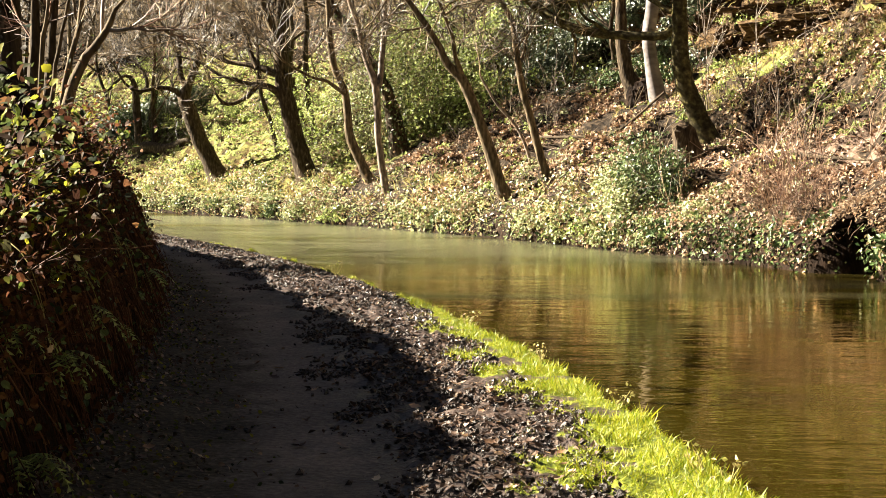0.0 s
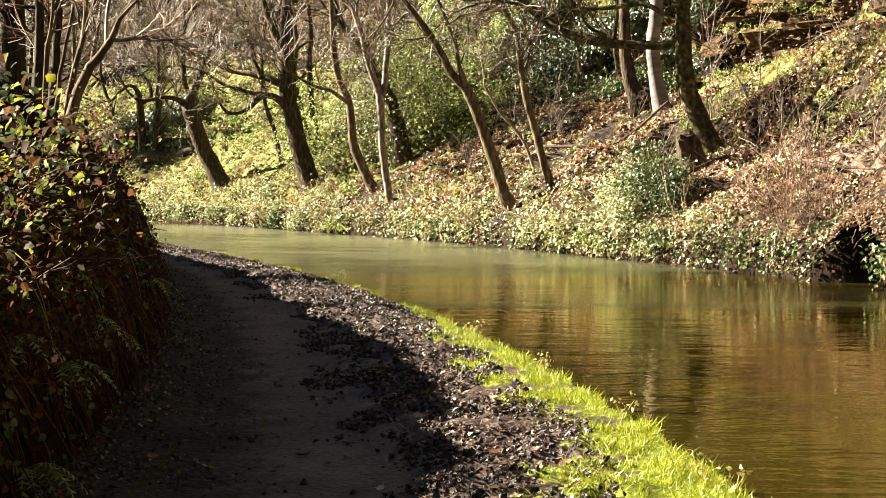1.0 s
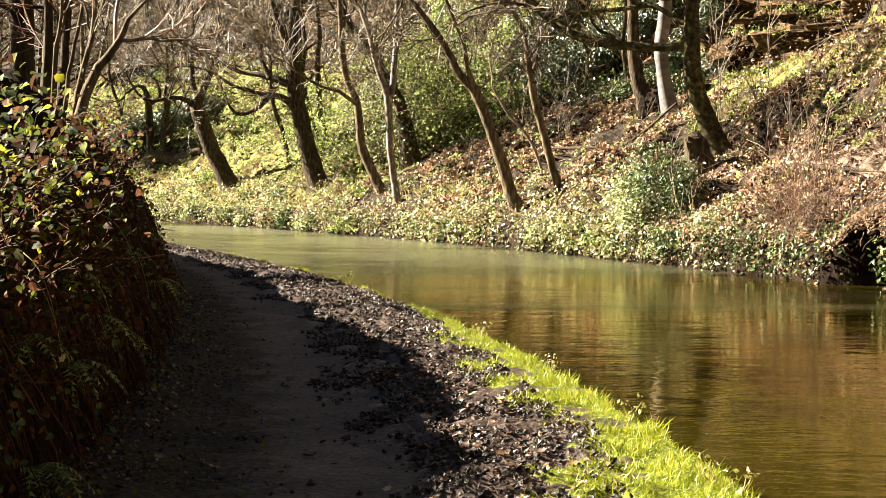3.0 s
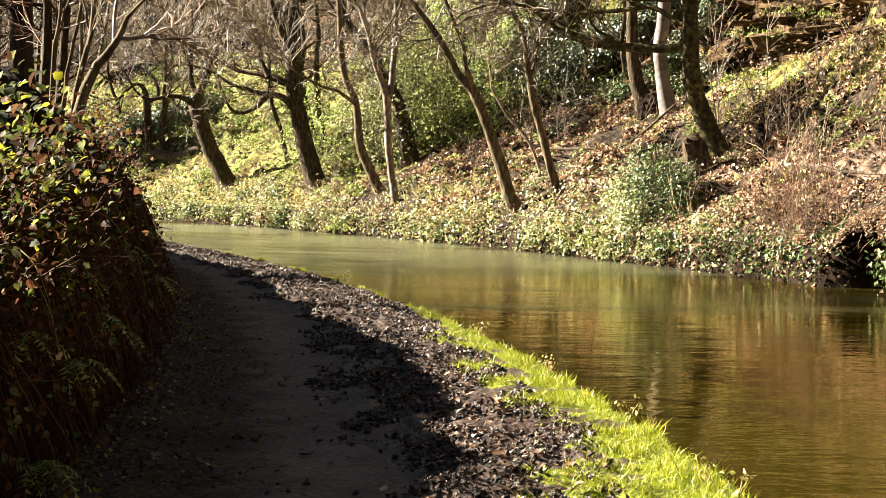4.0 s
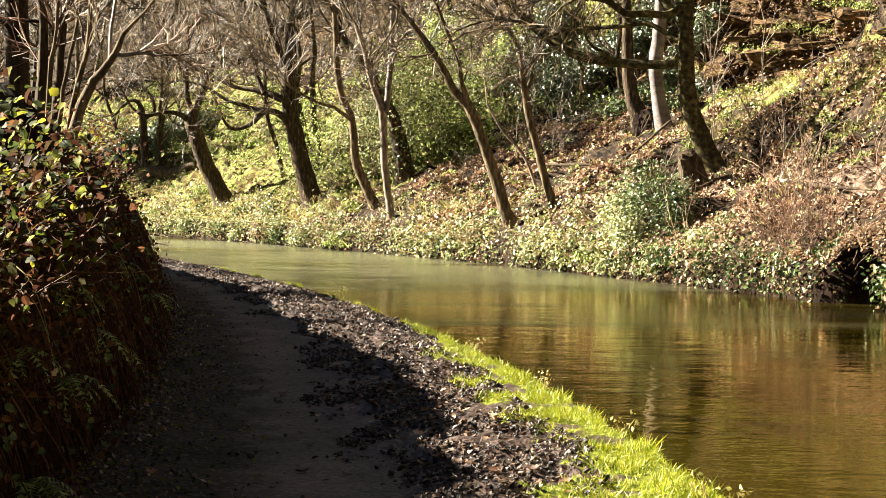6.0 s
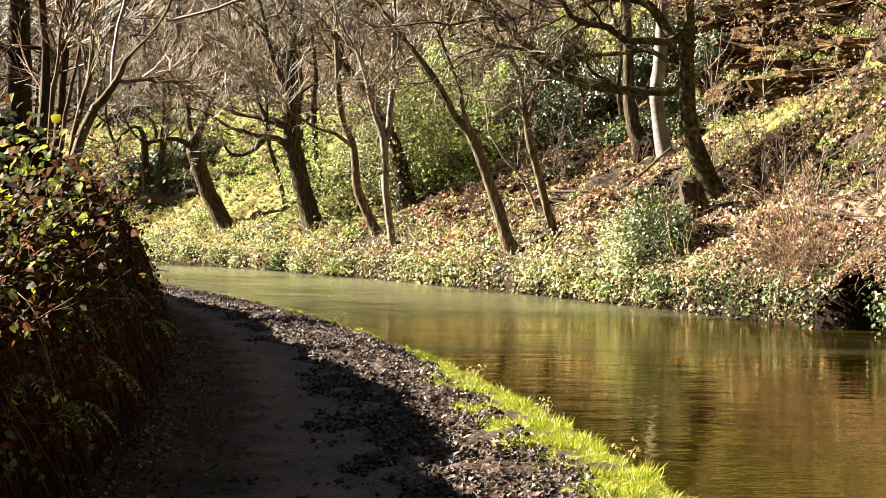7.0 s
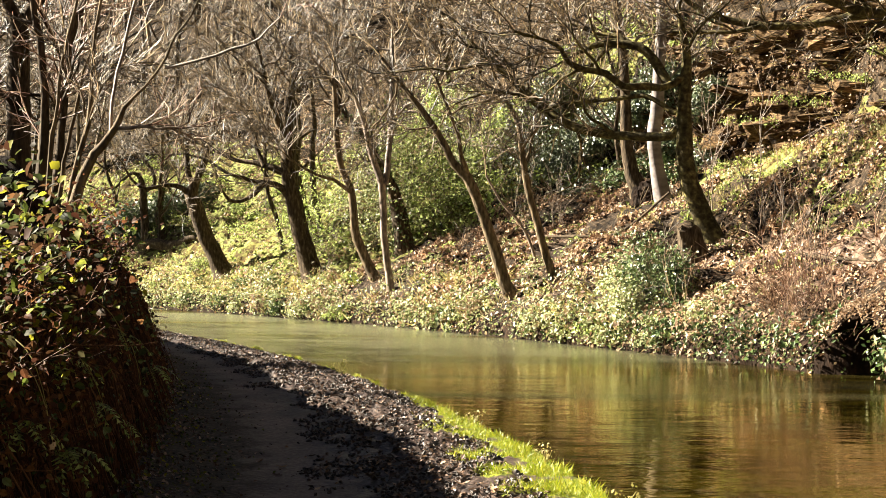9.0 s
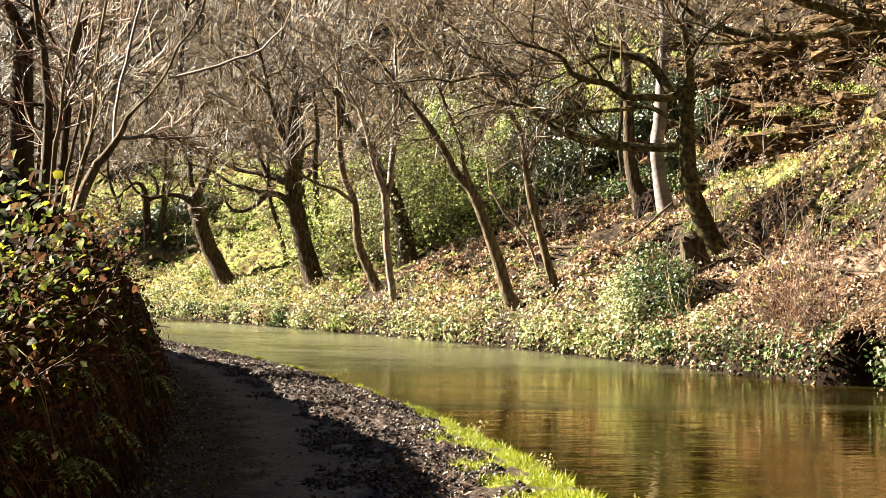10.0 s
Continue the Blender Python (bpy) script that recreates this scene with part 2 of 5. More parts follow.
def water_material():
    """Turbid amber water: a mirror by its Fresnel over a muddy body, ruffled by a breeze towards the bend."""
    m, nt, p = shader("muddy canal water")
    nt.nodes.remove(p)
    tc = nt.nodes.new("ShaderNodeTexCoord").outputs["Object"]
    body, mirror = nt.nodes.new("ShaderNodeBsdfDiffuse"), nt.nodes.new("ShaderNodeBsdfGlossy")
    n = noise_node(nt, tc, 0.25, 3)
    r = ramp_node(nt, [(0.3, (0.0098, 0.0072, 0.0006)), (0.7, (0.0145, 0.0112, 0.0014))])
    nt.links.new(n.outputs[0], r.inputs[0])
    nt.links.new(r.outputs[0], body.inputs["Color"])
    # a breeze ruffles the reach towards the bend, in long bands; the near water lies calm
    sep = nt.nodes.new("ShaderNodeSeparateXYZ")
    nt.links.new(tc, sep.inputs[0])
    band = noise_node(nt, tc, 1.0, 2, (0.07, 0.42, 1))
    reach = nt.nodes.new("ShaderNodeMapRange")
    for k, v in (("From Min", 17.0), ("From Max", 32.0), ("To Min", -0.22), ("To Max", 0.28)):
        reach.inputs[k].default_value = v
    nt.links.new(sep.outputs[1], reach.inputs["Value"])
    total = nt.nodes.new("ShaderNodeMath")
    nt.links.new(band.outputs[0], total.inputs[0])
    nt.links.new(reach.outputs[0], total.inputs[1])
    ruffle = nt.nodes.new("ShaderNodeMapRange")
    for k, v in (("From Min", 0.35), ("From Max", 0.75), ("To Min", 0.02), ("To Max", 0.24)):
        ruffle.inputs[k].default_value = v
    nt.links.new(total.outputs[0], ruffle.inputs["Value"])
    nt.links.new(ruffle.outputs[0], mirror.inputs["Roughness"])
    # mirror colour greys with the ruffle, painting in the sky's reflection
    sky_tint = ramp_node(nt, [(0.04, (0.99, 0.84, 0.5)), (0.2, (0.82, 0.83, 0.6))])
    nt.links.new(ruffle.outputs[0], sky_tint.inputs[0])
    nt.links.new(sky_tint.outputs[0], mirror.inputs["Color"])
    w1, w2 = noise_node(nt, tc, 2.2, 3, (0.6, 1.0, 1)), noise_node(nt, tc, 8.0, 3, (0.42, 1.1, 1))
    b1, b2 = nt.nodes.new("ShaderNodeBump"), nt.nodes.new("ShaderNodeBump")
    b1.inputs["Strength"].default_value, b1.inputs["Distance"].default_value = 1.0, 0.009
    b2.inputs["Strength"].default_value, b2.inputs["Distance"].default_value = 1.0, 0.0024
    nt.links.new(w1.outputs[0], b1.inputs["Height"])
    nt.links.new(w2.outputs[0], b2.inputs["Height"])
    nt.links.new(b1.outputs[0], b2.inputs["Normal"])
    fresnel = nt.nodes.new("ShaderNodeFresnel")
    fresnel.inputs["IOR"].default_value = 1.21
    nt.links.new(b2.outputs[0], mirror.inputs["Normal"])
    nt.links.new(b2.outputs[0], fresnel.inputs["Normal"])
    mx = nt.nodes.new("ShaderNodeMixShader")
    nt.links.new(fresnel.outputs[0], mx.inputs[0])
    nt.links.new(body.outputs[0], mx.inputs[1])
    nt.links.new(mirror.outputs[0], mx.inputs[2])
    nt.links.new(mx.outputs[0], nt.nodes["Material Output"].inputs[0])
    return m


M_PATH = towpath_material()
M_WATER = water_material()
# ---------------------------------------------------------------- trees: place, then runs of (x, y, z, radius)
TREE_T1 = ((-8.42, 57.80, 0.99), [
    [(0, 0, 0, 0.359), (-0.31, 0, 0.74, 0.317), (-0.73, 0, 1.58, 0.296), (-1, 0, 2.42, 0.296), (-1.2, 0, 2.95, 0.254), (-1.03, 0, 3.48, 0.159), (-0.77, 0, 4.12, 0.137), (-0.49, 0, 4.86, 0.106), (-0.27, 0, 5.6, 0.074)],
    [(-1.2, 0, 2.89, 0.169), (-1.53, -0.16, 3.21, 0.137), (-2.03, -0.33, 3.31, 0.105), (-2.78, -0.6, 3.18, 0.084), (-3.2, -0.77, 3.42, 0.063), (-3.65, -1.09, 4.23, 0.041)],
    [(-1.14, 0, 3.27, 0.148), (-1.41, 0.25, 3.91, 0.138), (-1.51, 0.64, 5, 0.118), (-1.51, 1.07, 6.22, 0.086), (-1.68, 1.5, 7.45, 0.065)],
])
TREE_T2 = ((-4.62, 52.50, 1.07), [
    [(0, 0, 0, 0.346), (-0.28, 0, 1.05, 0.317), (-0.52, 0, 2.01, 0.298), (-0.71, 0, 2.97, 0.278), (-0.78, 0, 3.93, 0.259), (-0.79, 0, 4.89, 0.211), (-0.72, 0, 5.85, 0.163), (-0.68, 0, 6.81, 0.125), (-0.8, 0, 7.96, 0.086)],
    [(-0.75, 0, 2.49, 0.182), (-1.11, -0.16, 2.96, 0.153), (-1.63, -0.31, 3.04, 0.134), (-1.94, -0.43, 2.71, 0.105), (-2.4, -0.58, 2.45, 0.085), (-2.76, -0.68, 2.5, 0.076), (-2.97, -0.79, 2.82, 0.047)],
    [(-0.74, 0, 3.35, 0.192), (-1.34, 0.24, 3.59, 0.164), (-1.75, 0.39, 3.72, 0.145), (-2.15, 0.54, 3.8, 0.116), (-2.77, 0.77, 3.9, 0.088), (-3.59, 1.09, 4.27, 0.069), (-4.64, 1.49, 4.69, 0.049)],
    [(-1.66, 0, 3.67, 0.125), (-1.88, 0.22, 4.13, 0.116), (-2.15, 0.57, 4.93, 0.107), (-2.48, 0.9, 5.63, 0.088), (-2.81, 1.23, 6.35, 0.069), (-3.16, 1.68, 7.39, 0.05)],
    [(-0.79, 0, 4.41, 0.182), (-1.09, -0.2, 4.97, 0.163), (-1.26, -0.36, 5.43, 0.124), (-1.5, -0.66, 6.34, 0.095), (-1.65, -0.96, 7.25, 0.066), (-1.89, -1.27, 8.15, 0.047)],
    [(-1.63, 0, 3.04, 0.106), (-2.31, 0.22, 3.26, 0.087), (-2.91, 0.41, 3.45, 0.068), (-3.73, 0.7, 3.95, 0.058), (-4.55, 0.95, 4.16, 0.039)],
])
TREE_T2B = ((-4.77, 56.00, 2.17), [
    [(0, 0, 0, 0.133), (-0.4, 0, 1.02, 0.123), (-0.66, 0, 2.25, 0.113), (-0.75, 0, 3.27, 0.092), (-0.79, 0, 4.29, 0.072), (-0.88, 0, 5.73, 0.051)],
])
TREE_T2C = ((-4.73, 57.20, 2.60), [
    [(0, 0, 0, 0.126), (-0.24, 0, 1.04, 0.115), (-0.32, 0, 2.09, 0.115), (-0.37, 0, 3.13, 0.105), (-0.32, 0, 4.18, 0.094), (-0.46, 0, 5.85, 0.073)],
])
TREE_T2D = ((-6.13, 57.20, 1.92), [
    [(0, 0, 0, 0.084), (-0.2, 0, 1.09, 0.084), (-0.51, 0, 2.13, 0.073), (-0.54, 0, 2.97, 0.052), (-0.7, 0, 4.01, 0.031)],
])
TREE_T3 = ((-2.29, 48.40, 0.95), [
    [(0, 0, 0, 0.159), (-0.35, 0, 0.71, 0.15), (-0.64, 0, 1.5, 0.142), (-0.69, 0, 2.21, 0.124), (-0.78, 0, 2.74, 0.115), (-1.04, 0, 3.35, 0.106), (-1.21, 0, 3.97, 0.106), (-1.26, 0, 4.68, 0.097), (-1.29, 0, 5.57, 0.08), (-1.37, 0, 6.45, 0.062)],
    [(-0.78, 0, 2.74, 0.071), (-1.28, -0.29, 3.07, 0.053), (-1.79, -0.54, 3.23, 0.044), (-2.61, -1.01, 3.72, 0.035)],
])
TREE_T3B = ((-1.71, 46.50, 0.64), [
    [(0, 0, 0, 0.119), (-0.1, 0, 0.76, 0.111), (-0.19, 0, 1.61, 0.111), (-0.2, 0, 2.29, 0.111), (-0.23, 0, 3.23, 0.111), (-0.4, 0, 3.74, 0.102), (-0.61, 0, 4.42, 0.094), (-0.78, 0, 5.18, 0.077), (-1.03, 0, 5.86, 0.06)],
    [(-0.21, 0, 3.18, 0.094), (-0.12, 0.25, 4.01, 0.094), (-0.07, 0.51, 4.89, 0.086), (-0.04, 0.77, 5.78, 0.078), (-0, 1.03, 6.67, 0.07), (-0.04, 1.34, 7.76, 0.052)],
])
TREE_T3C = ((-1.39, 49.80, 1.85), [
    [(0, 0, 0, 0.31), (-0.21, 0, 1.18, 0.264), (-0.48, 0, 2.09, 0.2), (-1.1, 0, 3.18, 0.164), (-1.46, 0, 3.81, 0.146), (-2.01, 0, 4.45, 0.109), (-2.36, 0, 5.54, 0.073)],
])
TREE_T4 = ((1.65, 40.20, 0.61), [
    [(0, 0, 0, 0.184), (-0.17, 0, 0.38, 0.176), (-0.36, 0, 1, 0.162), (-0.65, 0, 1.88, 0.147), (-0.86, 0, 2.46, 0.14), (-1.15, 0, 3.12, 0.132), (-1.52, 0, 3.49, 0.11), (-1.73, 0, 3.93, 0.096), (-2.02, 0, 4.44, 0.088), (-2.32, 0, 4.88, 0.081), (-2.61, 0, 5.24, 0.066), (-2.97, 0, 5.68, 0.051), (-3.41, 0, 6.26, 0.037)],
    [(-1.15, 0, 3.12, 0.088), (-1.3, -0.24, 3.62, 0.066), (-1.4, -0.52, 4.18, 0.051), (-1.65, -0.87, 4.87, 0.043), (-1.93, -1.23, 5.54, 0.036)],
])
TREE_T5 = ((2.72, 39.90, 1.11), [
    [(0, 0, 0, 0.117), (-0.17, 0, 0.58, 0.109), (-0.38, 0, 1.38, 0.102), (-0.6, 0, 2.11, 0.095), (-0.74, 0, 2.69, 0.088), (-0.85, 0, 3.42, 0.08), (-0.9, 0, 4.01, 0.08), (-1.09, 0, 4.44, 0.066), (-1.31, 0, 4.88, 0.058), (-1.59, 0, 5.46, 0.044)],
])
TREE_T5B = ((2.42, 41.50, 1.39), [
    [(0, 0, 0, 0.046), (-0.42, 0, 1.13, 0.038), (-0.94, 0, 1.74, 0.038), (-1.39, 0, 2.49, 0.03)],
])
TREE_T6 = ((6.21, 36.60, 2.12), [
    [(0, 0, 0, 0.29), (-0.22, 0, 0.6, 0.245), (-0.49, 0, 1.27, 0.228), (-0.61, 0, 1.94, 0.208), (-0.65, 0, 2.6, 0.195), (-0.67, 0, 3.14, 0.174), (-0.67, 0, 3.68, 0.147), (-0.6, 0, 4.21, 0.12), (-0.66, 0, 4.75, 0.094), (-0.79, 0, 5.28, 0.067)],
    [(-0.65, 0, 2.74, 0.134), (-0.86, 0.15, 2.51, 0.114), (-1.17, 0.31, 2.41, 0.108), (-2.07, 0.73, 2.45, 0.109), (-2.72, 1.03, 2.56, 0.117), (-3.25, 1.29, 2.76, 0.118), (-3.79, 1.57, 3.13, 0.119), (-4.19, 1.8, 3.5, 0.112), (-4.74, 2.12, 4.02, 0.092), (-5.15, 2.37, 4.48, 0.078), (-5.57, 2.59, 4.79, 0.065), (-6.14, 2.97, 5.56, 0.051)],
    [(-0.69, 0, 3.81, 0.094), (-1.09, -0.12, 3.59, 0.087), (-1.64, -0.28, 3.61, 0.093), (-2.19, -0.44, 3.59, 0.079), (-2.6, -0.58, 3.86, 0.079), (-3.14, -0.74, 3.94, 0.072), (-3.54, -0.86, 4.08, 0.065), (-3.74, -0.98, 4.39, 0.052), (-4.07, -1.09, 4.56, 0.039), (-4.86, -1.34, 4.78, 0.032)],
    [(-0.7, 0, 3.07, 0.074), (-0.86, 0.08, 2.99, 0.067), (-1.18, 0.24, 3.19, 0.061), (-1.56, 0.41, 3.38, 0.061), (-2.07, 0.63, 3.33, 0.054), (-2.73, 0.91, 3.28, 0.048), (-3.4, 1.18, 3.23, 0.041), (-3.94, 1.41, 3.04, 0.028)],
    [(-1, 0, 3.62, 0.12), (-1.25, 0.14, 4.09, 0.121), (-1.56, 0.28, 4.51, 0.108), (-1.95, 0.4, 4.66, 0.101), (-2.61, 0.58, 4.68, 0.082), (-3.15, 0.74, 4.49, 0.055)],
])
TREE_T7 = ((5.47, 44.30, 3.55), [
    [(0, 0, 0, 0.275), (-0.24, 0, 0.52, 0.227), (-0.43, 0, 1.32, 0.178), (-0.47, 0, 2.13, 0.162), (-0.51, 0, 2.94, 0.146), (-0.62, 0, 4.24, 0.13), (-0.77, 0, 5.21, 0.13), (-0.92, 0, 6.18, 0.113)],
])
TREE_T8 = ((5.87, 42.20, 3.25), [
    [(0, 0, 0, 0.232), (-0.15, 0, 0.86, 0.201), (-0.23, 0, 1.63, 0.185), (-0.18, 0, 2.41, 0.185), (-0.13, 0, 3.18, 0.17), (-0.06, 0, 4.1, 0.154), (-0.06, 0, 4.88, 0.139), (-0.08, 0, 5.8, 0.123), (-0.1, 0, 6.73, 0.1)],
])
TREE_T9 = ((-13.27, 67.70, 2.34), [
    [(0, 0, 0, 0.186), (-0.09, 0, 1.11, 0.173), (-0.16, 0, 2.1, 0.161), (-0.28, 0, 2.72, 0.111), (-0.65, 0, 2.97, 0.074), (-1.39, 0, 2.34, 0.05)],
    [(-0.11, 0, 2.15, 0.099), (0.3, 0.23, 2.49, 0.087), (0.13, 0.49, 3.13, 0.075), (-0.57, 0.9, 3.9, 0.05)],
])
TREE_T10 = ((-12.34, 66.70, 2.41), [
    [(0, 0, 0, 0.195), (-0.16, 0, 1.02, 0.183), (-0.08, 0, 2, 0.134), (0.1, 0, 2.98, 0.098), (0.11, 0, 4.2, 0.073), (-0.01, 0, 5.66, 0.049)],
])
TREE_TR = ((11.53, 37.00, 2.50), [
    [(0, 0, 0, 0.338), (-0.12, 0, 1.62, 0.298), (-0.31, 0, 3.25, 0.244), (-0.51, 0, 4.33, 0.203), (-0.64, 0, 5.41, 0.149), (-0.76, 0, 6.49, 0.095)],
    [(-0.48, 0, 4.66, 0.162), (-1.13, -0.2, 4.97, 0.141), (-1.68, -0.35, 5.04, 0.134), (-2.11, -0.48, 5.18, 0.12), (-2.83, -0.7, 5.4, 0.106), (-3.54, -0.9, 5.56, 0.079), (-4.38, -1.16, 5.84, 0.052)],
    [(-1.45, 0, 5.04, 0.122), (-1.95, 0.17, 4.99, 0.109), (-2.7, 0.44, 4.85, 0.096), (-3.47, 0.7, 4.84, 0.097), (-3.98, 0.88, 4.9, 0.097), (-4.9, 1.18, 5.15, 0.091), (-5.56, 1.43, 5.54, 0.063), (-5.95, 1.59, 5.91, 0.049)],
    [(-4.09, 0, 4.73, 0.061), (-4.67, 0.16, 4.61, 0.054), (-5.32, 0.33, 4.6, 0.048), (-6.11, 0.53, 4.63, 0.034)],
])
TREE_LA = ((-6.72, 24.00, 2.86), [
    [(0, 0, 0, 0.193), (-0.01, 0, 0.61, 0.184), (-0.01, 0, 1.14, 0.184), (-0.02, 0, 1.67, 0.167), (-0, 0, 2.19, 0.149), (-0.13, 0, 2.54, 0.105), (-0.26, 0, 2.81, 0.079), (-0.52, 0, 3.33, 0.053)],
    [(-0, 0, 2.24, 0.114), (0.17, 0.18, 2.66, 0.088), (0.32, 0.3, 2.95, 0.062), (0.45, 0.52, 3.53, 0.04)],
])
TREE_LB = ((-4.51, 17.00, 2.37), [
    [(0, 0, 0, 0.062), (0.04, 0, 0.44, 0.059), (0.07, 0, 1, 0.047), (0.03, 0, 1.43, 0.044), (-0.03, 0, 1.8, 0.037), (-0.09, 0, 2.18, 0.031), (-0.15, 0, 2.55, 0.022)],
])
TREE_LC = ((-4.83, 19.00, 2.46), [
    [(0, 0, 0, 0.059), (0.07, 0, 0.7, 0.049), (0.13, 0, 1.18, 0.049), (0.21, 0, 1.74, 0.052), (0.28, 0, 2.09, 0.049), (0.49, 0, 2.44, 0.045), (0.63, 0, 2.79, 0.031)],
])
TREE_LD = ((-3.67, 15.00, 2.31), [
    [(0, 0, 0, 0.025), (0.13, 0, 0.58, 0.025), (0.16, 0, 0.96, 0.022), (0.19, 0, 1.35, 0.016), (0.22, 0, 1.68, 0.014), (0.27, 0, 2.06, 0.011)],
])
TREE_LE = ((-3.31, 14.00, 2.31), [
    [(0, 0, 0, 0.042), (0.18, 0, 0.31, 0.038), (0.29, 0, 0.46, 0.032), (0.36, 0, 0.62, 0.02), (0.52, 0, 0.8, 0.012), (0.72, 0, 1.06, 0.011), (0.83, 0, 1.24, 0.011), (0.98, 0, 1.42, 0.009), (1.06, 0, 1.67, 0.013), (1.09, 0, 1.93, 0.008)],
    [(0.24, 0, 0.41, 0.02), (0.22, 0.13, 0.71, 0.016), (0.23, 0.28, 1.03, 0.015), (0.28, 0.45, 1.43, 0.014), (0.35, 0.62, 1.83, 0.013), (0.38, 0.74, 2.12, 0.013)],
    [(0.73, 0, 1.01, 0.013), (1.05, -0.11, 1.07, 0.013), (1.32, -0.21, 1.16, 0.013), (1.58, -0.3, 1.25, 0.01), (1.75, -0.39, 1.41, 0.007)],
])
TREE_LF = ((-4.14, 16.00, 2.38), [
    [(0, 0, 0, 0.018), (0.09, 0, 0.82, 0.018), (0.14, 0, 1.23, 0.018), (0.22, 0, 1.64, 0.015), (0.31, 0, 1.99, 0.012)],
])
TREE_LG = ((-4.52, 18.00, 2.45), [
    [(0, 0, 0, 0.023), (0.14, 0, 0.76, 0.02), (0.24, 0, 1.29, 0.016), (0.41, 0, 1.75, 0.013), (0.61, 0, 2.14, 0.01)],
])

# ---------------------------------------------------------------- plan of the cutting
# y runs ahead along the towpath; the canal bends to the left.
WATER = -0.35
rng = np.random.default_rng(7)
rnd = random.Random(11)


def bend(x0, k, y):
    y = max(y, 0.0)
    return x0 - k * y * y if y < 75 else x0 - k * 5625 - (y - 75)


def stretch(y, k):
    return math.sqrt(1 + (k * min(max(y, 0), 75)) ** 2)


def near_x(y):
    return bend(1.86, 0.0071, y)


def far_x(y):
    return bend(10.9, 0.00635, y)


def foot_x(y):
    return min(bend(-1.65, 0.0052, y), near_x(y) - 2.2 * stretch(y, 0.0137))


def smooth(x, a, b):
    s = min(max((x - a) / (b - a), 0), 1)
    return s * s * (3 - 2 * s)


def fbm(x, y, z=0.0, octaves=4):
    return noise.fractal(Vector((x, y, z)), 1.0, 2.0, octaves)


CLIFF = ([-1, 0, .1, .35, 2.5, 7, 8.2, 8.6, 9.2, 12, 22, 40, 900], [-1.2, -.7, -.02, .28, 1.6, 4.0, 4.3, 6.0, 8.6, 11.5, 20, 29, 33])
OPEN = ([-1, 0, .1, .35, 2.5, 7, 12, 22, 40, 900], [-1.2, -.7, -.02, .28, 1.6, 4.2, 7.8, 17.5, 27, 31])
LAND = ([0, .12, .28, .42, 1, 2, 4, 20, 900], [0.0, 0.45, 0.95, 1.34, 1.68, 1.8, 2.0, 3.5, 5])


FEET = [q[0][:2] for q in (TREE_T1, TREE_T2, TREE_T2B, TREE_T2C, TREE_T2D, TREE_T3, TREE_T3B, TREE_T3C, TREE_T4, TREE_T5, TREE_T6, TREE_T7, TREE_T8, TREE_T9, TREE_T10)]


def by_foot(x, y):
    """1 where a tree stands, and on the ground just before it, falling to 0 round it."""
    most = 0.0
    for fx, fy in FEET:
        dx, dy = x - fx, y - fy + 0.8
        if abs(dx) < 1.6 and abs(dy) < 3.2:
            most = max(most, math.exp(-(dx / .65) ** 2 - (dy / 1.3) ** 2))
    return most


def far_point(u, y):
    """On the far bank, u metres up from the waterline."""
    x = far_x(y) + u * stretch(y, 0.012)
    c = smooth(-y, -58, -52)
    z = c * np.interp(u, *CLIFF) + (1 - c) * np.interp(u, *OPEN)
    rise = 0.35 * fbm(x * 0.45, y * 0.45, 3.0) * smooth(u, 0.2, 2.5) + 0.34 * fbm(x * 1.2, y * 1.2, 8.0) * smooth(u, 0.1, 0.9)
    rise += (0.16 + 0.14 * smooth(y, 47, 52)) * fbm(x * 2.6, y * 2.6, 12.0) * smooth(u, 0.3, 0.9) * smooth(-u, -11, -8)
    z += rise * (1 - by_foot(x, y))
    z += 1.1 * smooth(-y, -42, -35.5) * smooth(u, 3.5, 8)   # the slope stands higher this side of the rocks
    for uc, yc, deep in ((4.2, 36.6, .6), (5.9, 43.2, .5), (3.2, 34.2, .35), (2.2, 45.5, .4)):   # scooped hollows
        z -= deep * math.exp(-((u - uc) / .6) ** 2 - ((y - yc) / .9) ** 2)
    z -= 1.7 * math.exp(-((y - 25.9) / 0.75) ** 4) * smooth(u, -.15, 0.0) * smooth(-u, -1.4, -1.1)   # hollow under the bank
    return x, y, float(z)


def left_point(v, y):
    """On the towpath's own bank, v metres back from its foot."""
    x = foot_x(y) - v * stretch(y, 0.0104)
    # ground behind the hedge is raised, mostly unseen, to widen the path's shade
    z = np.interp(v, *LAND) + 0.34 * smooth(y, 7.5, 9.4) * smooth(-y, -18, -15) * smooth(v, 0.5, 0.9) + (0.22 * smooth(y, 3, 5) + 0.23 * smooth(y, 9, 12)) * smooth(-y, -22, -19) * smooth(v, 0.9, 1.4) * smooth(-v, -6, -4) + (0.18 * fbm(x * 1.3, y * 1.3, 5.0)) * smooth(v, 0.0, 0.5)
    return x + 0.16 * fbm(y * 1.1, 2.0 + v, 1.0) * smooth(v, 0, .1) * smooth(-v, -2, -.6), y, float(z)


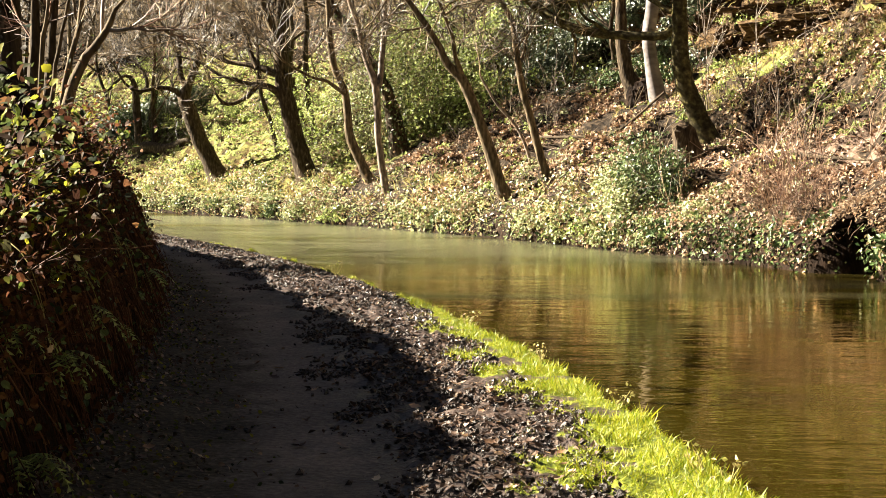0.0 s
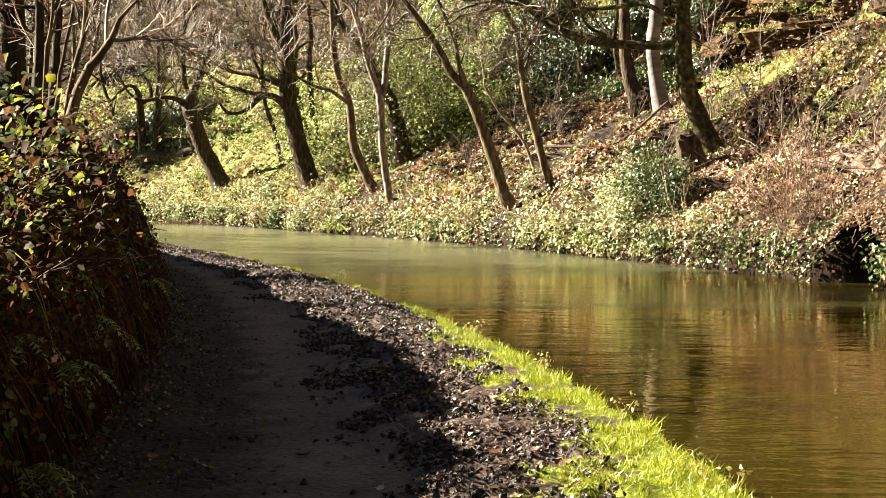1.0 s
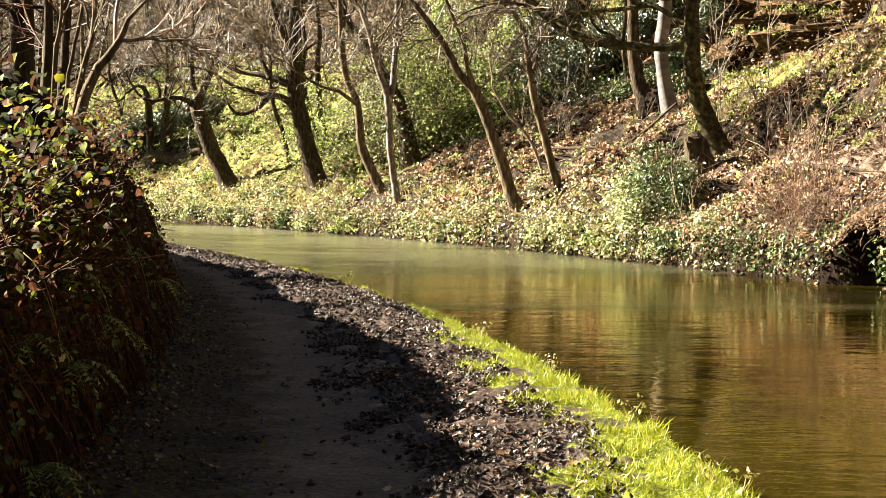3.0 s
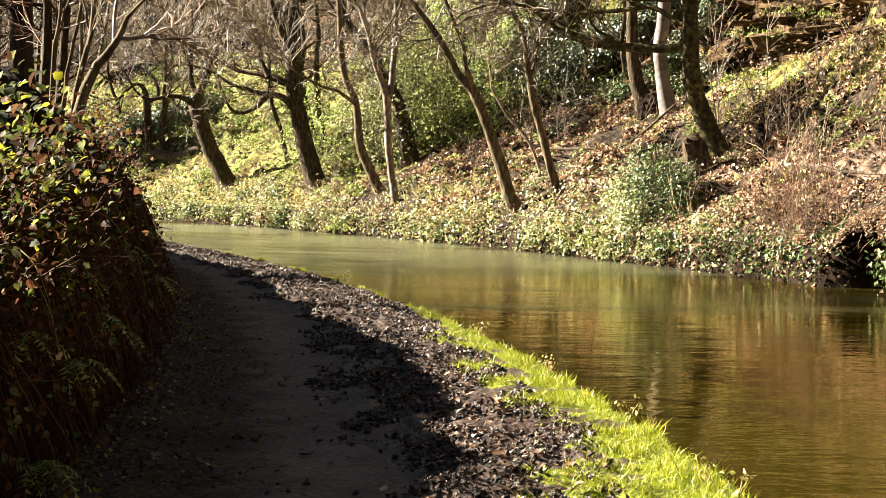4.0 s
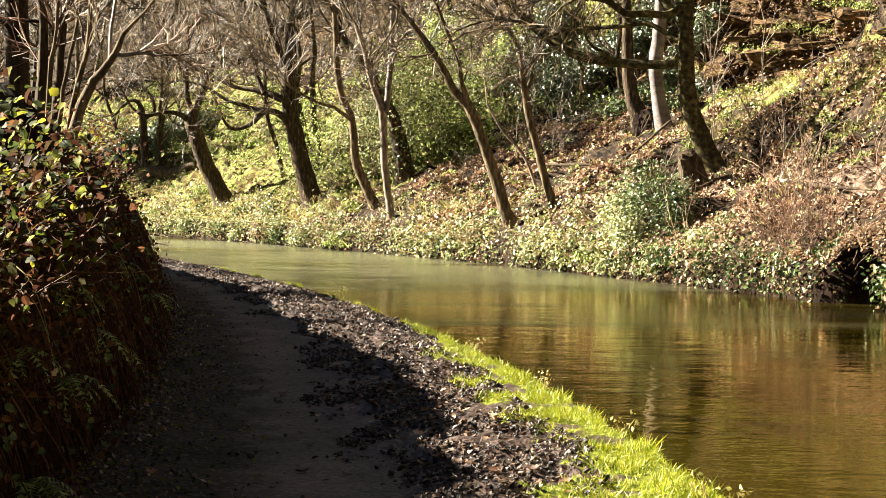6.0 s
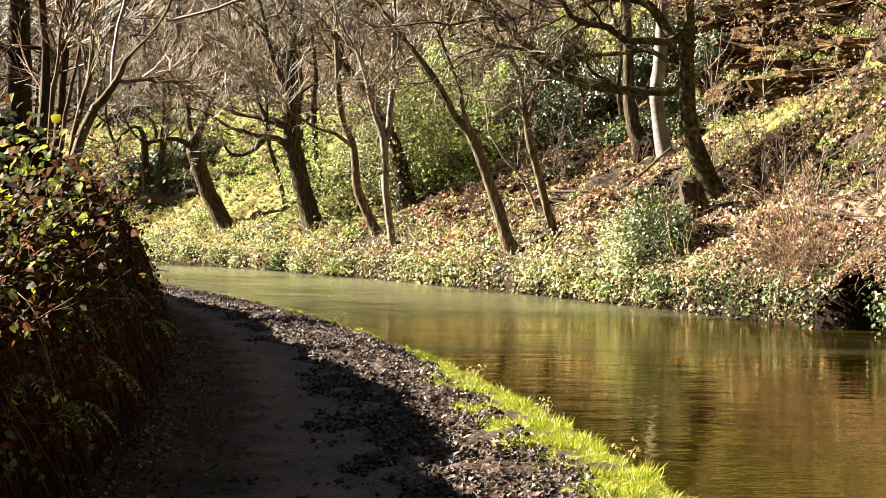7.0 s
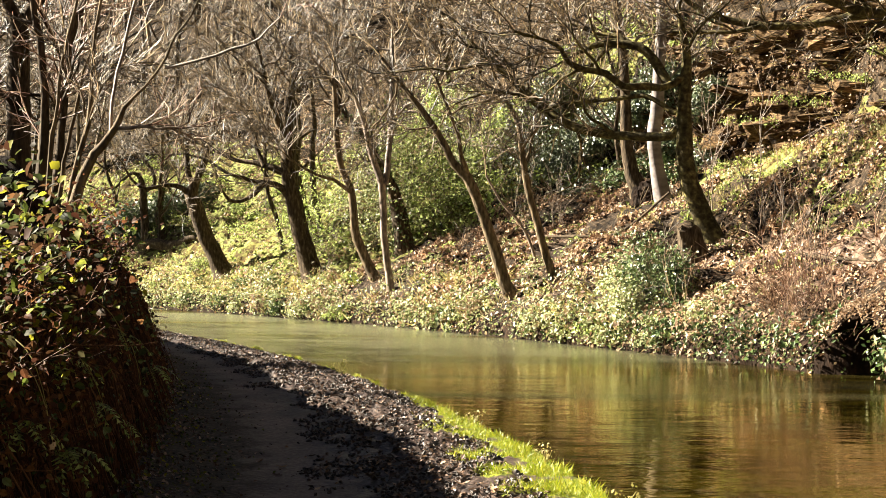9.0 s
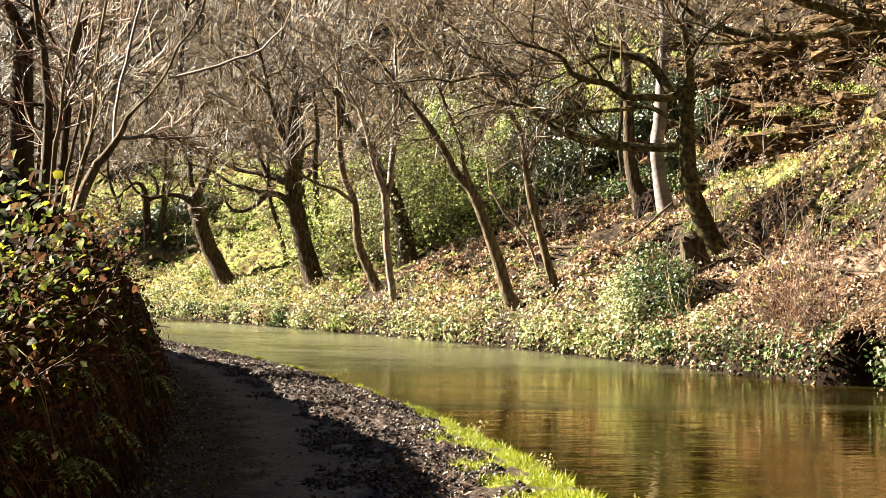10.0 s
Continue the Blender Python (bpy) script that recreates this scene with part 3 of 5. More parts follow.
def path_point(w, y):
    """Across the towpath: 0 at the bank's foot, 1 at the water's edge."""
    a, b = foot_x(y), near_x(y) + 0.06 * fbm(y * 0.9, 4.0)
    x = a + (b - a) * w
    z = 0.06 * smooth(-w, -0.22, 0.0) - 0.03 * math.sin(min(w / 0.6, 1) * math.pi) + 0.02 * fbm(x * 1.5, y * 1.5)
    z += (0.075 * abs(fbm(x * 5, y * 5, 2.0)) + 0.05 * fbm(x * 9, y * 4, 6.0)) * smooth(w, 0.45, 0.6) * smooth(-w, -1.0, -0.8)
    return x, y, z


def mesh_of(name, verts, faces, mats, smooth_shade=True, slots=None):
    me = bpy.data.meshes.new(name)
    me.from_pydata(verts, [], faces)
    for m in mats:
        me.materials.append(m)
    if slots is not None:
        me.polygons.foreach_set("material_index", np.asarray(slots, dtype=np.int32))
    if smooth_shade:
        me.polygons.foreach_set("use_smooth", np.ones(len(me.polygons), dtype=bool))
    me.update()
    return me


def arrays_mesh(name, verts, faces, mat, smooth_shade=False):
    """A mesh straight from an (n, 3) array of places and an (m, k) array of corners."""
    me = bpy.data.meshes.new(name)
    n, k = faces.shape
    me.vertices.add(len(verts))
    me.vertices.foreach_set("co", np.ascontiguousarray(verts, dtype=np.float32).ravel())
    me.loops.add(n * k)
    me.loops.foreach_set("vertex_index", np.ascontiguousarray(faces, dtype=np.int32).ravel())
    me.polygons.add(n)
    me.polygons.foreach_set("loop_start", np.arange(0, n * k, k, dtype=np.int32))
    me.polygons.foreach_set("use_smooth", np.full(n, smooth_shade, dtype=bool))
    me.materials.append(mat)
    me.update(calc_edges=True)
    return me


def part(name, me, parent, label=""):
    ob = new(name, me)
    ob.parent = parent
    if label:
        ob["label"] = label
    return ob


def thing(name, place, label, category, group="", kind=""):
    ob = new(name)
    ob.location = place
    ob.empty_display_size = 0.2
    return tagged(ob, label, category, group, kind)


# ---------------------------------------------------------------- ground
ys = np.concatenate([[-900, -400, -150, -60, -25, -10, -4], np.arange(0, 5, 0.8), np.arange(5, 20, 0.1), np.arange(20, 40, 0.16), np.arange(40, 82, 0.25),
                     [84, 90, 100, 115, 135, 170, 230, 400, 900]])
cols = [("L", v) for v in (900, 300, 120, 60, 35, 22, 15, 10, 7, 5.2, 4, 3.2, 2.6, 2.1, 1.7, 1.4, 1.15, .95, .78, .64, .52, .44, .38, .32, .26, .2, .14, .08)]
cols += [("P", w) for w in np.linspace(0, 1, 58)]
cols += [("B", b) for b in (0.012, 0.03, 0.12, 0.5, 0.9)]
cols += [("F", u) for u in np.concatenate([[-.6, 0, .06, .12, .2, .28, .36], np.arange(.5, 10.5, .2), np.arange(10.5, 20, .8), [21, 24, 28, 34, 42, 60, 110, 250, 900]])]


def ground_point(kind, a, y):
    if kind == "L":
        return left_point(a, y)
    if kind == "P":
        return path_point(a, y)
    if kind == "B":
        x0, x1 = near_x(y) + 0.06 * fbm(y * 0.9, 4.0), far_x(y)
        return x0 + (x1 - x0) * a, y, -0.5 if a < 0.02 else -1.3
    return far_point(a, y)


def grass_reach(y):
    """How far the green verge comes in from the water's edge."""
    return float(np.interp(y, [5, 7, 10, 13, 15.5, 17, 18.5, 24, 40], [1.3, 1.12, .76, .68, .46, .18, .06, .05, .06])) * (1 + 0.5 * fbm(y * 0.7, 9.0))


verts, faces, slots = [], [], []
for y in ys:
    for kind, a in cols:
        verts.append(ground_point(kind, a, float(y)))
nc = len(cols)
for i in range(len(ys) - 1):
    for j in range(nc - 1):
        faces.append((i * nc + j, i * nc + j + 1, (i + 1) * nc + j + 1, (i + 1) * nc + j))
        kind, a = cols[j]
        y = ys[i]
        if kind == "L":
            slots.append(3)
        elif kind == "P":
            slots.append(1)
        elif kind == "B":
            slots.append(2)
        else:
            green = smooth(y, 47, 53) * smooth(-a, -13, -8) + 0.5 * fbm(a * .5, y * .5, 31) + 0.5 * smooth(a, 4.6, 6.2) * smooth(-a, -8.6, -7.8) * smooth(-y, -44, -41)
            bare = abs(y - 30.8) < 1.2 + 0.5 * fbm(a * 2, y * 2, 33) and abs(a - 3.1) < 0.85 + 0.4 * fbm(a * 2, y * 2, 34)
            # near-black slot paints undercut shade along the waterline and in the hollow
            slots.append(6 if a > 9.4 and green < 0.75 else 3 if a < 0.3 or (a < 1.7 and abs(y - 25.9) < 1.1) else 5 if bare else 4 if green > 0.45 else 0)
ground = tagged(new("ground", mesh_of("ground", verts, faces, [M_SOIL, M_PATH, M_MUD, M_SHADE_EARTH, M_HILL, M_EARTH, M_WOODFLOOR], True, slots)),
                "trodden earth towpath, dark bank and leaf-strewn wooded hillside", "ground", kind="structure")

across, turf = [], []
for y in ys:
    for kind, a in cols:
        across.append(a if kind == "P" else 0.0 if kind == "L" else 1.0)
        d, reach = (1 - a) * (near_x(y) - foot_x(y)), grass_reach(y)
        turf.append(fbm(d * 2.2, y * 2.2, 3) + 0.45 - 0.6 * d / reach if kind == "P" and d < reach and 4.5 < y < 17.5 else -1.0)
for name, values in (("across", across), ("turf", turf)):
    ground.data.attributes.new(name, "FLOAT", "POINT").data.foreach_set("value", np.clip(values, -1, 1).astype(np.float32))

wv, wf = [], []
for y in ys:
    wv += [(near_x(y) - 0.3, y, WATER), (far_x(y) + 1.5, y, WATER)]
for i in range(len(ys) - 1):
    wf.append((2 * i, 2 * i + 1, 2 * i + 3, 2 * i + 2))
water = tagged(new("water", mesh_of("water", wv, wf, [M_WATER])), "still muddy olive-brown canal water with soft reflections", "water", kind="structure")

# ---------------------------------------------------------------- builders for growth
LEAF4 = np.array([(0, 0, 0), (.42, .34, .17), (1, .04, .03), (.5, -.30, .15)]), np.array([(0, 2, 1), (0, 3, 2)])
LEAF7 = np.array([(0, 0, 0), (.06, .17, .05), (.2, .3, .10), (.27, .27, .08), (.4, .36, .11), (.47, .3, .09), (.62, .31, .08), (.68, .22, .05), (.82, .16, .0), (1, 0, -.12),
                  (.8, -.17, .0), (.7, -.23, .05), (.6, -.32, .08), (.49, -.3, .09), (.38, -.37, .11), (.28, -.28, .08), (.18, -.3, .10), (.06, -.16, .05), (.45, 0, .0)]), \
    np.array([(k, (k + 1) % 18, 18) for k in range(18)])[:, [0, 2, 1]]
BLADE = np.array([(0, -.04, 0), (0, .04, 0), (.12, .03, .55), (.12, -.03, .55), (.42, 0, 1.0)]), np.array([(0, 1, 2), (0, 2, 3), (3, 2, 4)])


def turned(normals, r):
    """Frames whose third axis is the normal and whose first axis points anywhere across it."""
    n = normals / np.linalg.norm(normals, axis=1)[:, None]
    t = np.cross(n, r.normal(size=n.shape))
    t /= np.linalg.norm(t, axis=1)[:, None] + 1e-9
    return np.stack([t, np.cross(n, t), n], axis=2)


def strewn(name, shape, places, normals, sizes, mat, r=rng):
    """One mesh of many copies of a small shape."""
    tv, tf = shape
    places, normals, sizes = np.asarray(places, float), np.asarray(normals, float), np.asarray(sizes, float)
    fr = turned(normals, r)
    v = places[:, None, :] + np.einsum("nij,kj->nki", fr, tv) * sizes[:, None, None]
    f = tf[None] + (np.arange(len(places)) * len(tv))[:, None, None]
    return arrays_mesh(name, v.reshape(-1, 3), f.reshape(-1, tf.shape[1]), mat)


def dome(r, count, radius, squash=0.75, inner=0.7):
    """Places and outward directions on the leafy shell of a rounded clump, its foot at the origin."""
    d = r.normal(0, 1, (count, 3))
    d[:, 2] = np.abs(d[:, 2]) * 1.1 - 0.25
    d /= np.linalg.norm(d, axis=1)[:, None]
    lump = 1 + 0.28 * np.sin(d[:, 0] * 5 + radius * 9) * np.cos(d[:, 1] * 6 + radius * 5) + 0.18 * np.sin(d[:, 2] * 9 + radius * 3)
    p = d * (radius * lump * r.uniform(inner, 1.05, count))[:, None] * np.array((1, 1.15, squash))
    return p, d + r.normal(0, 0.38, d.shape)


def tubes(name, runs, mat, sides=6, lumps=0.0):
    """Tapered round branches: each run is a list of (place, radius)."""
    V, Fc, base = [], [], 0
    ang = np.arange(sides) / sides * 2 * math.pi
    ca, sa = np.cos(ang), np.sin(ang)
    for run in runs:
        pts = np.array([p for p, _ in run], float)
        rad = np.array([q for _, q in run], float)
        n = len(pts)
        d = np.gradient(pts, axis=0)
        d /= np.linalg.norm(d, axis=1)[:, None] + 1e-9
        ref = np.array((0.31, 0.9, 0.29)) if abs(d[0][1]) < 0.8 else np.array((1.0, 0.1, 0.2))
        a = np.cross(d, ref)
        a /= np.linalg.norm(a, axis=1)[:, None] + 1e-9
        b = np.cross(d, a)
        if lumps:
            rr = rad[:, None] * (1 + lumps * (rng.random((n, sides)) - 0.5))
        else:
            rr = np.repeat(rad[:, None], sides, axis=1)
        V.append((pts[:, None] + rr[..., None] * (a[:, None] * ca[None, :, None] + b[:, None] * sa[None, :, None])).reshape(-1, 3))
        i = np.arange(n - 1)[:, None] * sides
        j = np.arange(sides)[None]
        k = (j + 1) % sides
        q = np.stack([i + j, i + k, i + sides + k, i + sides + j], axis=2).reshape(-1, 4) + base
        Fc.append(q)
        base += n * sides
    return arrays_mesh(name, np.concatenate(V), np.concatenate(Fc), mat, True)


def curve_through(rows, step):
    """Smooth run through (x, y, z, r) rows, by a Catmull-Rom spline."""
    p = np.array(rows, float)
    p = np.vstack([2 * p[0] - p[1], p, 2 * p[-1] - p[-2]])
    out = []
    for i in range(1, len(p) - 2):
        n = max(2, int(np.linalg.norm(p[i + 1][:3] - p[i][:3]) / step))
        for t in np.arange(n) / n:
            out.append(0.5 * (2 * p[i] + (p[i + 1] - p[i - 1]) * t + (2 * p[i - 1] - 5 * p[i] + 4 * p[i + 1] - p[i + 2]) * t * t
                              + (3 * p[i] - p[i - 1] - 3 * p[i + 1] + p[i + 2]) * t ** 3))
    out.append(p[-2])
    return np.array(out)


def sprout(start, way, length, radius, level, runs, r, up=0.15, kink=0.17, fork=2, least=0.007):
    """A wandering twig and its side twigs, added to runs as (places, radii)."""
    n = 4 if level > 0 else 3
    p, d = np.array(start, float), np.array(way, float)
    run = [(p.copy(), radius)]
    for i in range(n):
        d = d + r.normal(0, kink, 3) + np.array((0, 0, up * 0.4))
        d /= np.linalg.norm(d)
        p = p + d * length / n
        run.append((p.copy(), max(radius * (1 - 0.6 * (i + 1) / n), least * 0.8)))
        if level > 0:
            for _ in range(fork if i else 1):
                side = d * 0.9 + r.normal(0, 0.5, 3)
                side /= np.linalg.norm(side)
                sprout(p, side, length * r.uniform(0.4, 0.8), max(radius * 0.6, least), level - 1, runs, r, up, kink, fork, least)
    runs.append(run)


def build_tree(data, label, bark, limb_bark=None, crown=1.0, twig_mat=None, name="tree", category="tree", sink=0.4, spread=1.0, seed=1, group="", twig_r=1.0, branchy=1.0, limb=1.0):
    """A bare tree: trunk with a flared foot, limbs along the given runs, and a crown of forking twigs."""
    (bx, by, bz), stems = data
    r = np.random.default_rng(seed)
    root = thing(name, (bx, by, bz), label, category, group)
    twigs = []
    for k, rows in enumerate(stems):
        rows = [tuple(q) for q in rows]
        if k == 0:
            x, y, z, rad = rows[0]
            dx, dy, dz = (rows[1][i] - rows[0][i] for i in range(3))
            f = sink / max(dz, 0.2)
            rows = [(x - dx * f * 0.6, y - dy * f, z - sink, rad * 1.7), (x, y, z, rad * 1.15)] + rows[1:]
        c = curve_through(rows, 0.18)
        c[:, :3] += np.cumsum(r.normal(0, 0.008, (len(c), 3)), axis=0) * (np.arange(len(c))[:, None] > 2)
        c[:, 3] = np.maximum(c[:, 3] * (limb if k else 1.0), 0.004)
        stem = part("trunk" if k == 0 else "limb", tubes("trunk" if k == 0 else "limb", [list(zip(c[:, :3], c[:, 3]))], bark if k == 0 or not limb_bark else limb_bark, 12, 0.10), root)
        start = int(len(c) * (0.4 if k == 0 else 0.15))
        for i in range(start, len(c)):
            rad = c[i, 3]
            d = c[min(i + 1, len(c) - 1), :3] - c[max(i - 1, 0), :3]
            d /= np.linalg.norm(d) + 1e-9
            high = min(1.0, max(0.08, (c[i, 2] - 2.2) / 2.6)) if by > 30 else 1.0
            if rad > 0.02 and r.random() < 0.42 * crown * branchy * high:
                # a crooked side branch, drawn out towards the light over the water
                way = 0.5 * d + r.normal(0, 0.55, 3) + np.array((-0.15, -0.1, 0.25))
                q, w, rr = c[i, :3].copy(), way / np.linalg.norm(way), min(rad * 0.6, r.uniform(.028, .06))
                run, L = [(q.copy(), rr)], r.uniform(1.2, 3.0) * spread
                for j in range(7):
                    w = w + r.normal(0, 0.26, 3) + np.array((0, 0, 0.06))
                    w /= np.linalg.norm(w)
                    q = q + w * L / 7
                    run.append((q.copy(), max(rr * (1 - 0.11 * (j + 1)), 0.008)))
                    for _ in range(1):
                        side = w * 0.8 + r.normal(0, 0.5, 3)
                        sprout(q, side / np.linalg.norm(side), r.uniform(.5, 1.2) * spread, rr * 0.45, 1, twigs, r, least=0.009 * twig_r)
                part("branch", tubes("branch", [run], limb_bark or bark, 6), stem)
            if r.random() < 0.17 * crown * high:
                way = 0.45 * d + r.normal(0, 0.6, 3) + np.array((0, 0, 0.35))
                way /= np.linalg.norm(way)
                sprout(c[i, :3], way, r.uniform(0.8, 1.8) * spread, min(rad * 0.45, r.uniform(0.014, 0.028) * twig_r), 2, twigs, r, least=0.009 * twig_r)
        for _ in range(2):
            d = c[-1, :3] - c[-3, :3]
            d = d / (np.linalg.norm(d) + 1e-9) + r.normal(0, 0.35, 3)
            sprout(c[-1, :3], d / np.linalg.norm(d), 1.6 * spread, max(c[-1, 3] * 0.7, 0.01 * twig_r), 2, twigs, r, least=0.009 * twig_r)
    if twigs and crown > 0:
        part("twig_tangle", tubes("twig_tangle", twigs, twig_mat or M_TWIG, 3), root, "tangle of fine bare twigs")["kind"] = "stuff"
    return root


FAR_OAK = "bare oak with dark crooked limbs on the far bank"
build_tree(TREE_T1, "bare leaning oak forking low above the water", M_BARK, seed=1, crown=.6, branchy=1.5, limb=.75, group="far bank trees")
build_tree(TREE_T2, "large bare oak with sweeping dark crooked limbs", M_BARK, seed=2, crown=.6, branchy=1.5, limb=.75, group="far bank trees")
build_tree(TREE_T2B, "slim bare tree stem on the mossy slope", M_BARK, seed=3, crown=.6, group="far bank trees")
build_tree(TREE_T2C, "slim bare tree stem on the mossy slope", M_BARK, seed=4, crown=.6, group="far bank trees")
build_tree(TREE_T2D, "thin bare sapling on the mossy slope", M_BARK, seed=5, crown=.4, group="far bank trees")
build_tree(TREE_T3, "slender bare tree leaning over the ivy", M_TANBARK, seed=6, crown=.7, group="far bank trees")
build_tree(TREE_T3B, "twin-stemmed pale bare tree at the water's edge", M_SAPLING, seed=7, crown=.7, group="far bank trees")
ivy_trunk = build_tree(TREE_T3C, "thick leaning trunk wrapped with ivy shoots", M_BARK, seed=8, crown=.5, group="far bank trees")
build_tree(TREE_T4, "bare tree leaning away from the water", M_TANBARK, seed=9, crown=.5, group="far bank trees")
build_tree(TREE_T5, "slender curved bare tree on leaf litter", M_TANBARK, seed=10, crown=.6, group="far bank trees")
build_tree(TREE_T5B, "thin leaning bare sapling on leaf litter", M_SAPLING, seed=11, crown=.2, group="far bank trees")
build_tree(TREE_T6, "big leaning oak with long mossy drooping limbs", M_MOSSY, M_MOSSY, seed=12, crown=.5, branchy=1.7, group="far bank trees")
build_tree(TREE_T7, "straight brown trunk rising from a dark hollow", M_BARK, seed=13, crown=.5, group="far bank trees")
build_tree(TREE_T8, "pale birch trunk standing in a dark hollow", M_BIRCH, seed=14, crown=.4, group="far bank trees")
build_tree(TREE_T9, "short crooked bare tree beside an evergreen bush", M_BARK, seed=15, crown=.5, group="far bank trees")
ivy_tree = build_tree(TREE_T10, "small ivy-clad tree on the far slope", M_BARK, seed=16, crown=.5, group="far bank trees")
build_tree(TREE_TR, "mossy oak reaching long limbs across the rocks", M_BARK, M_MOSSY, seed=17, crown=.6, group="far bank trees")
build_tree(TREE_LA, "thick dark forked trunk behind the hedge", M_BARK, seed=18, crown=.5, sink=1.5, group="towpath trees")
build_tree(TREE_LB, "upright brown sapling stem behind the hedge", M_BARK, seed=19, crown=.5, sink=1.5, spread=.7, group="towpath trees", twig_mat=M_REDTWIG, twig_r=.75)
build_tree(TREE_LC, "upright brown sapling stem behind the hedge", M_BARK, seed=20, crown=.5, sink=1.5, spread=.7, group="towpath trees", twig_mat=M_REDTWIG, twig_r=.75)
build_tree(TREE_LD, "thin upright sapling stem behind the hedge", M_TANBARK, seed=21, crown=.4, sink=1.5, spread=.5, group="towpath trees", twig_r=.6)
build_tree(TREE_LE, "pale sunlit leaning sapling with long thin branches", M_TANBARK, M_SAPLING, seed=22, crown=.4, sink=1.5, spread=.5, group="towpath trees", twig_r=.5, twig_mat=M_REDTWIG)
build_tree(TREE_LF, "thin upright sapling stem behind the hedge", M_TANBARK, seed=23, crown=.4, sink=1.5, spread=.5, group="towpath trees", twig_r=.6)
build_tree(TREE_LG, "thin upright sapling stem behind the hedge", M_TANBARK, seed=24, crown=.4, sink=1.5, spread=.5, group="towpath trees", twig_r=.6)


def wild_tree(u, y, height, seed, left=False):
    """A bare tree further up the slope, grown at random."""
    r = np.random.default_rng(seed)
    x, y, z = left_point(u, y) if left else far_point(u, y)
    rad = height * r.uniform(0.012, 0.02)
    lean = r.normal(0, 0.08, 2) + np.array((-0.06, -0.03))
    rows = [(lean[0] * h * height + r.normal(0, .1) * (h > 0), lean[1] * h * height, h * height, rad * (1 - 0.75 * h)) for h in (0, .2, .4, .6, .8, 1.0)]
    stems = [rows]
    for _ in range(4):
        h = r.uniform(.3, .75)
        i = int(h * 5)
        a = r.uniform(0, 2 * math.pi)
        L = height * r.uniform(.2, .35)
        s = rows[i]
        stems.append([(s[0] + math.cos(a) * L * q, s[1] + math.sin(a) * L * q, s[2] + L * (0.7 * q + 0.3 * q * q), s[3] * 0.6 * (1 - 0.7 * q)) for q in (0, .3, .6, 1)])
    return build_tree(((x, y, z), stems), "bare tree among the winter woods up the slope", M_BARK, seed=seed, crown=.4, sink=.5, spread=1.1, branchy=0.6, twig_r=1.2, group="hillside trees")


for k, (u, y, h) in enumerate([(6, 62, 7), (9, 58, 8), (10, 70, 9), (5, 72, 7), (13, 64, 8), (8, 53, 8), (11, 50, 7), (13, 47, 7), (15, 56, 8), (4, 79, 8), (8, 82, 8),
                               (7, 46.5, 6), (12, 42, 6), (13, 37, 6), (16, 44, 7), (14, 76, 9), (18, 68, 8), (3.5, 66, 6),
                               (8, 88, 10), (14, 84, 10), (20, 80, 10), (12, 95, 11), (20, 92, 11), (26, 86, 10), (16, 102, 12), (26, 98, 12), (32, 92, 11), (24, 74, 9), (30, 80, 10)]):
    wild_tree(u, y, h, 100 + k)
for k, (v, y, h) in enumerate([(3.5, 30, 6), (5, 36, 8), (2.5, 36, 6), (3.4, 42, 8), (6, 46, 9), (2.5, 27, 5), (4.5, 25, 6), (5, 52, 9), (3.2, 20, 5)]):
    wild_tree(v, y, h, 140 + k, left=True)


# ---------------------------------------------------------------- ground cover
def far_scatter(count, u0, u1, y0, y1, lift, r, keep=None, tufts=0.0):
    P, N = [], []
    while len(P) < count:
        u, y = r.uniform(u0, u1), r.uniform(y0, y1)
        if keep and not keep(u, y):
            continue
        x, yy, z = far_point(u, y)
        foot = by_foot(x, yy)
        if rng.random() < 0.85 * foot or (25.0 < y < 26.8 and u < 1.9 and rng.random() < .93) or fbm(u * 2.1, y * 2.1, 55) < -0.12 - 0.25 * rng.random():
            continue
        if u < 0.35:      # a curtain hanging over the water's edge
            z, x = r.uniform(-.37, .36), x - r.uniform(.04, .24)
        tuft = max(0.0, fbm(u * 1.6, y * 1.6, 50)) * tufts * (1 - foot)
        P.append((x - tuft * .3, yy, z + r.uniform(0, 1) * lift + tuft * r.uniform(.2, 1)))
        N.append((-0.4 + r.normal(0, .75), -0.25 + r.normal(0, .75), 0.7 + r.normal(0, .3)))
    return np.array(P), np.array(N)


def cover(name, label, count, area, lift, size, shape, mat, keep=None, category="ground cover", tufts=0.0):
    p, n = far_scatter(count, *area, lift, rng, keep, tufts)
    ob = new(name, strewn(name, shape, p, n, size[0] * .8 + (size[1] * 1.6 - size[0] * .8) * rng.random(len(p)) ** 1.8, mat))
    return tagged(ob, label, category, kind="stuff")


def patch(u, y, seed, s=0.5):
    return fbm(u * s, y * s, seed)


# litter kept thin by the birch: bare dark soil doubles as the hollow's shade
cover("leaf_litter", "brown fallen oak leaves strewn over the far slope", 104000, (0.2, 9, 27, 50), .06, (.05, .10), LEAF4, M_LITTER, lambda u, y: patch(u, y, 20) > -0.15 + .2 * smooth(u, 4.8, 6.4) * smooth(-y, -44, -41) and (not (abs(y - 30.8) < 1.2 and abs(u - 3.1) < .85) or rng.random() < .12) and (((u - 6.0) / .8) ** 2 + ((y - 43.0) / 1.1) ** 2 > 1 or rng.random() < .1))
cover("leaf_litter", "sparse brown fallen leaves on the mossy slope", 12000, (0.3, 12, 50, 76), .05, (.06, .11), LEAF4, M_LITTER, lambda u, y: patch(u, y, 21) > 0.05)
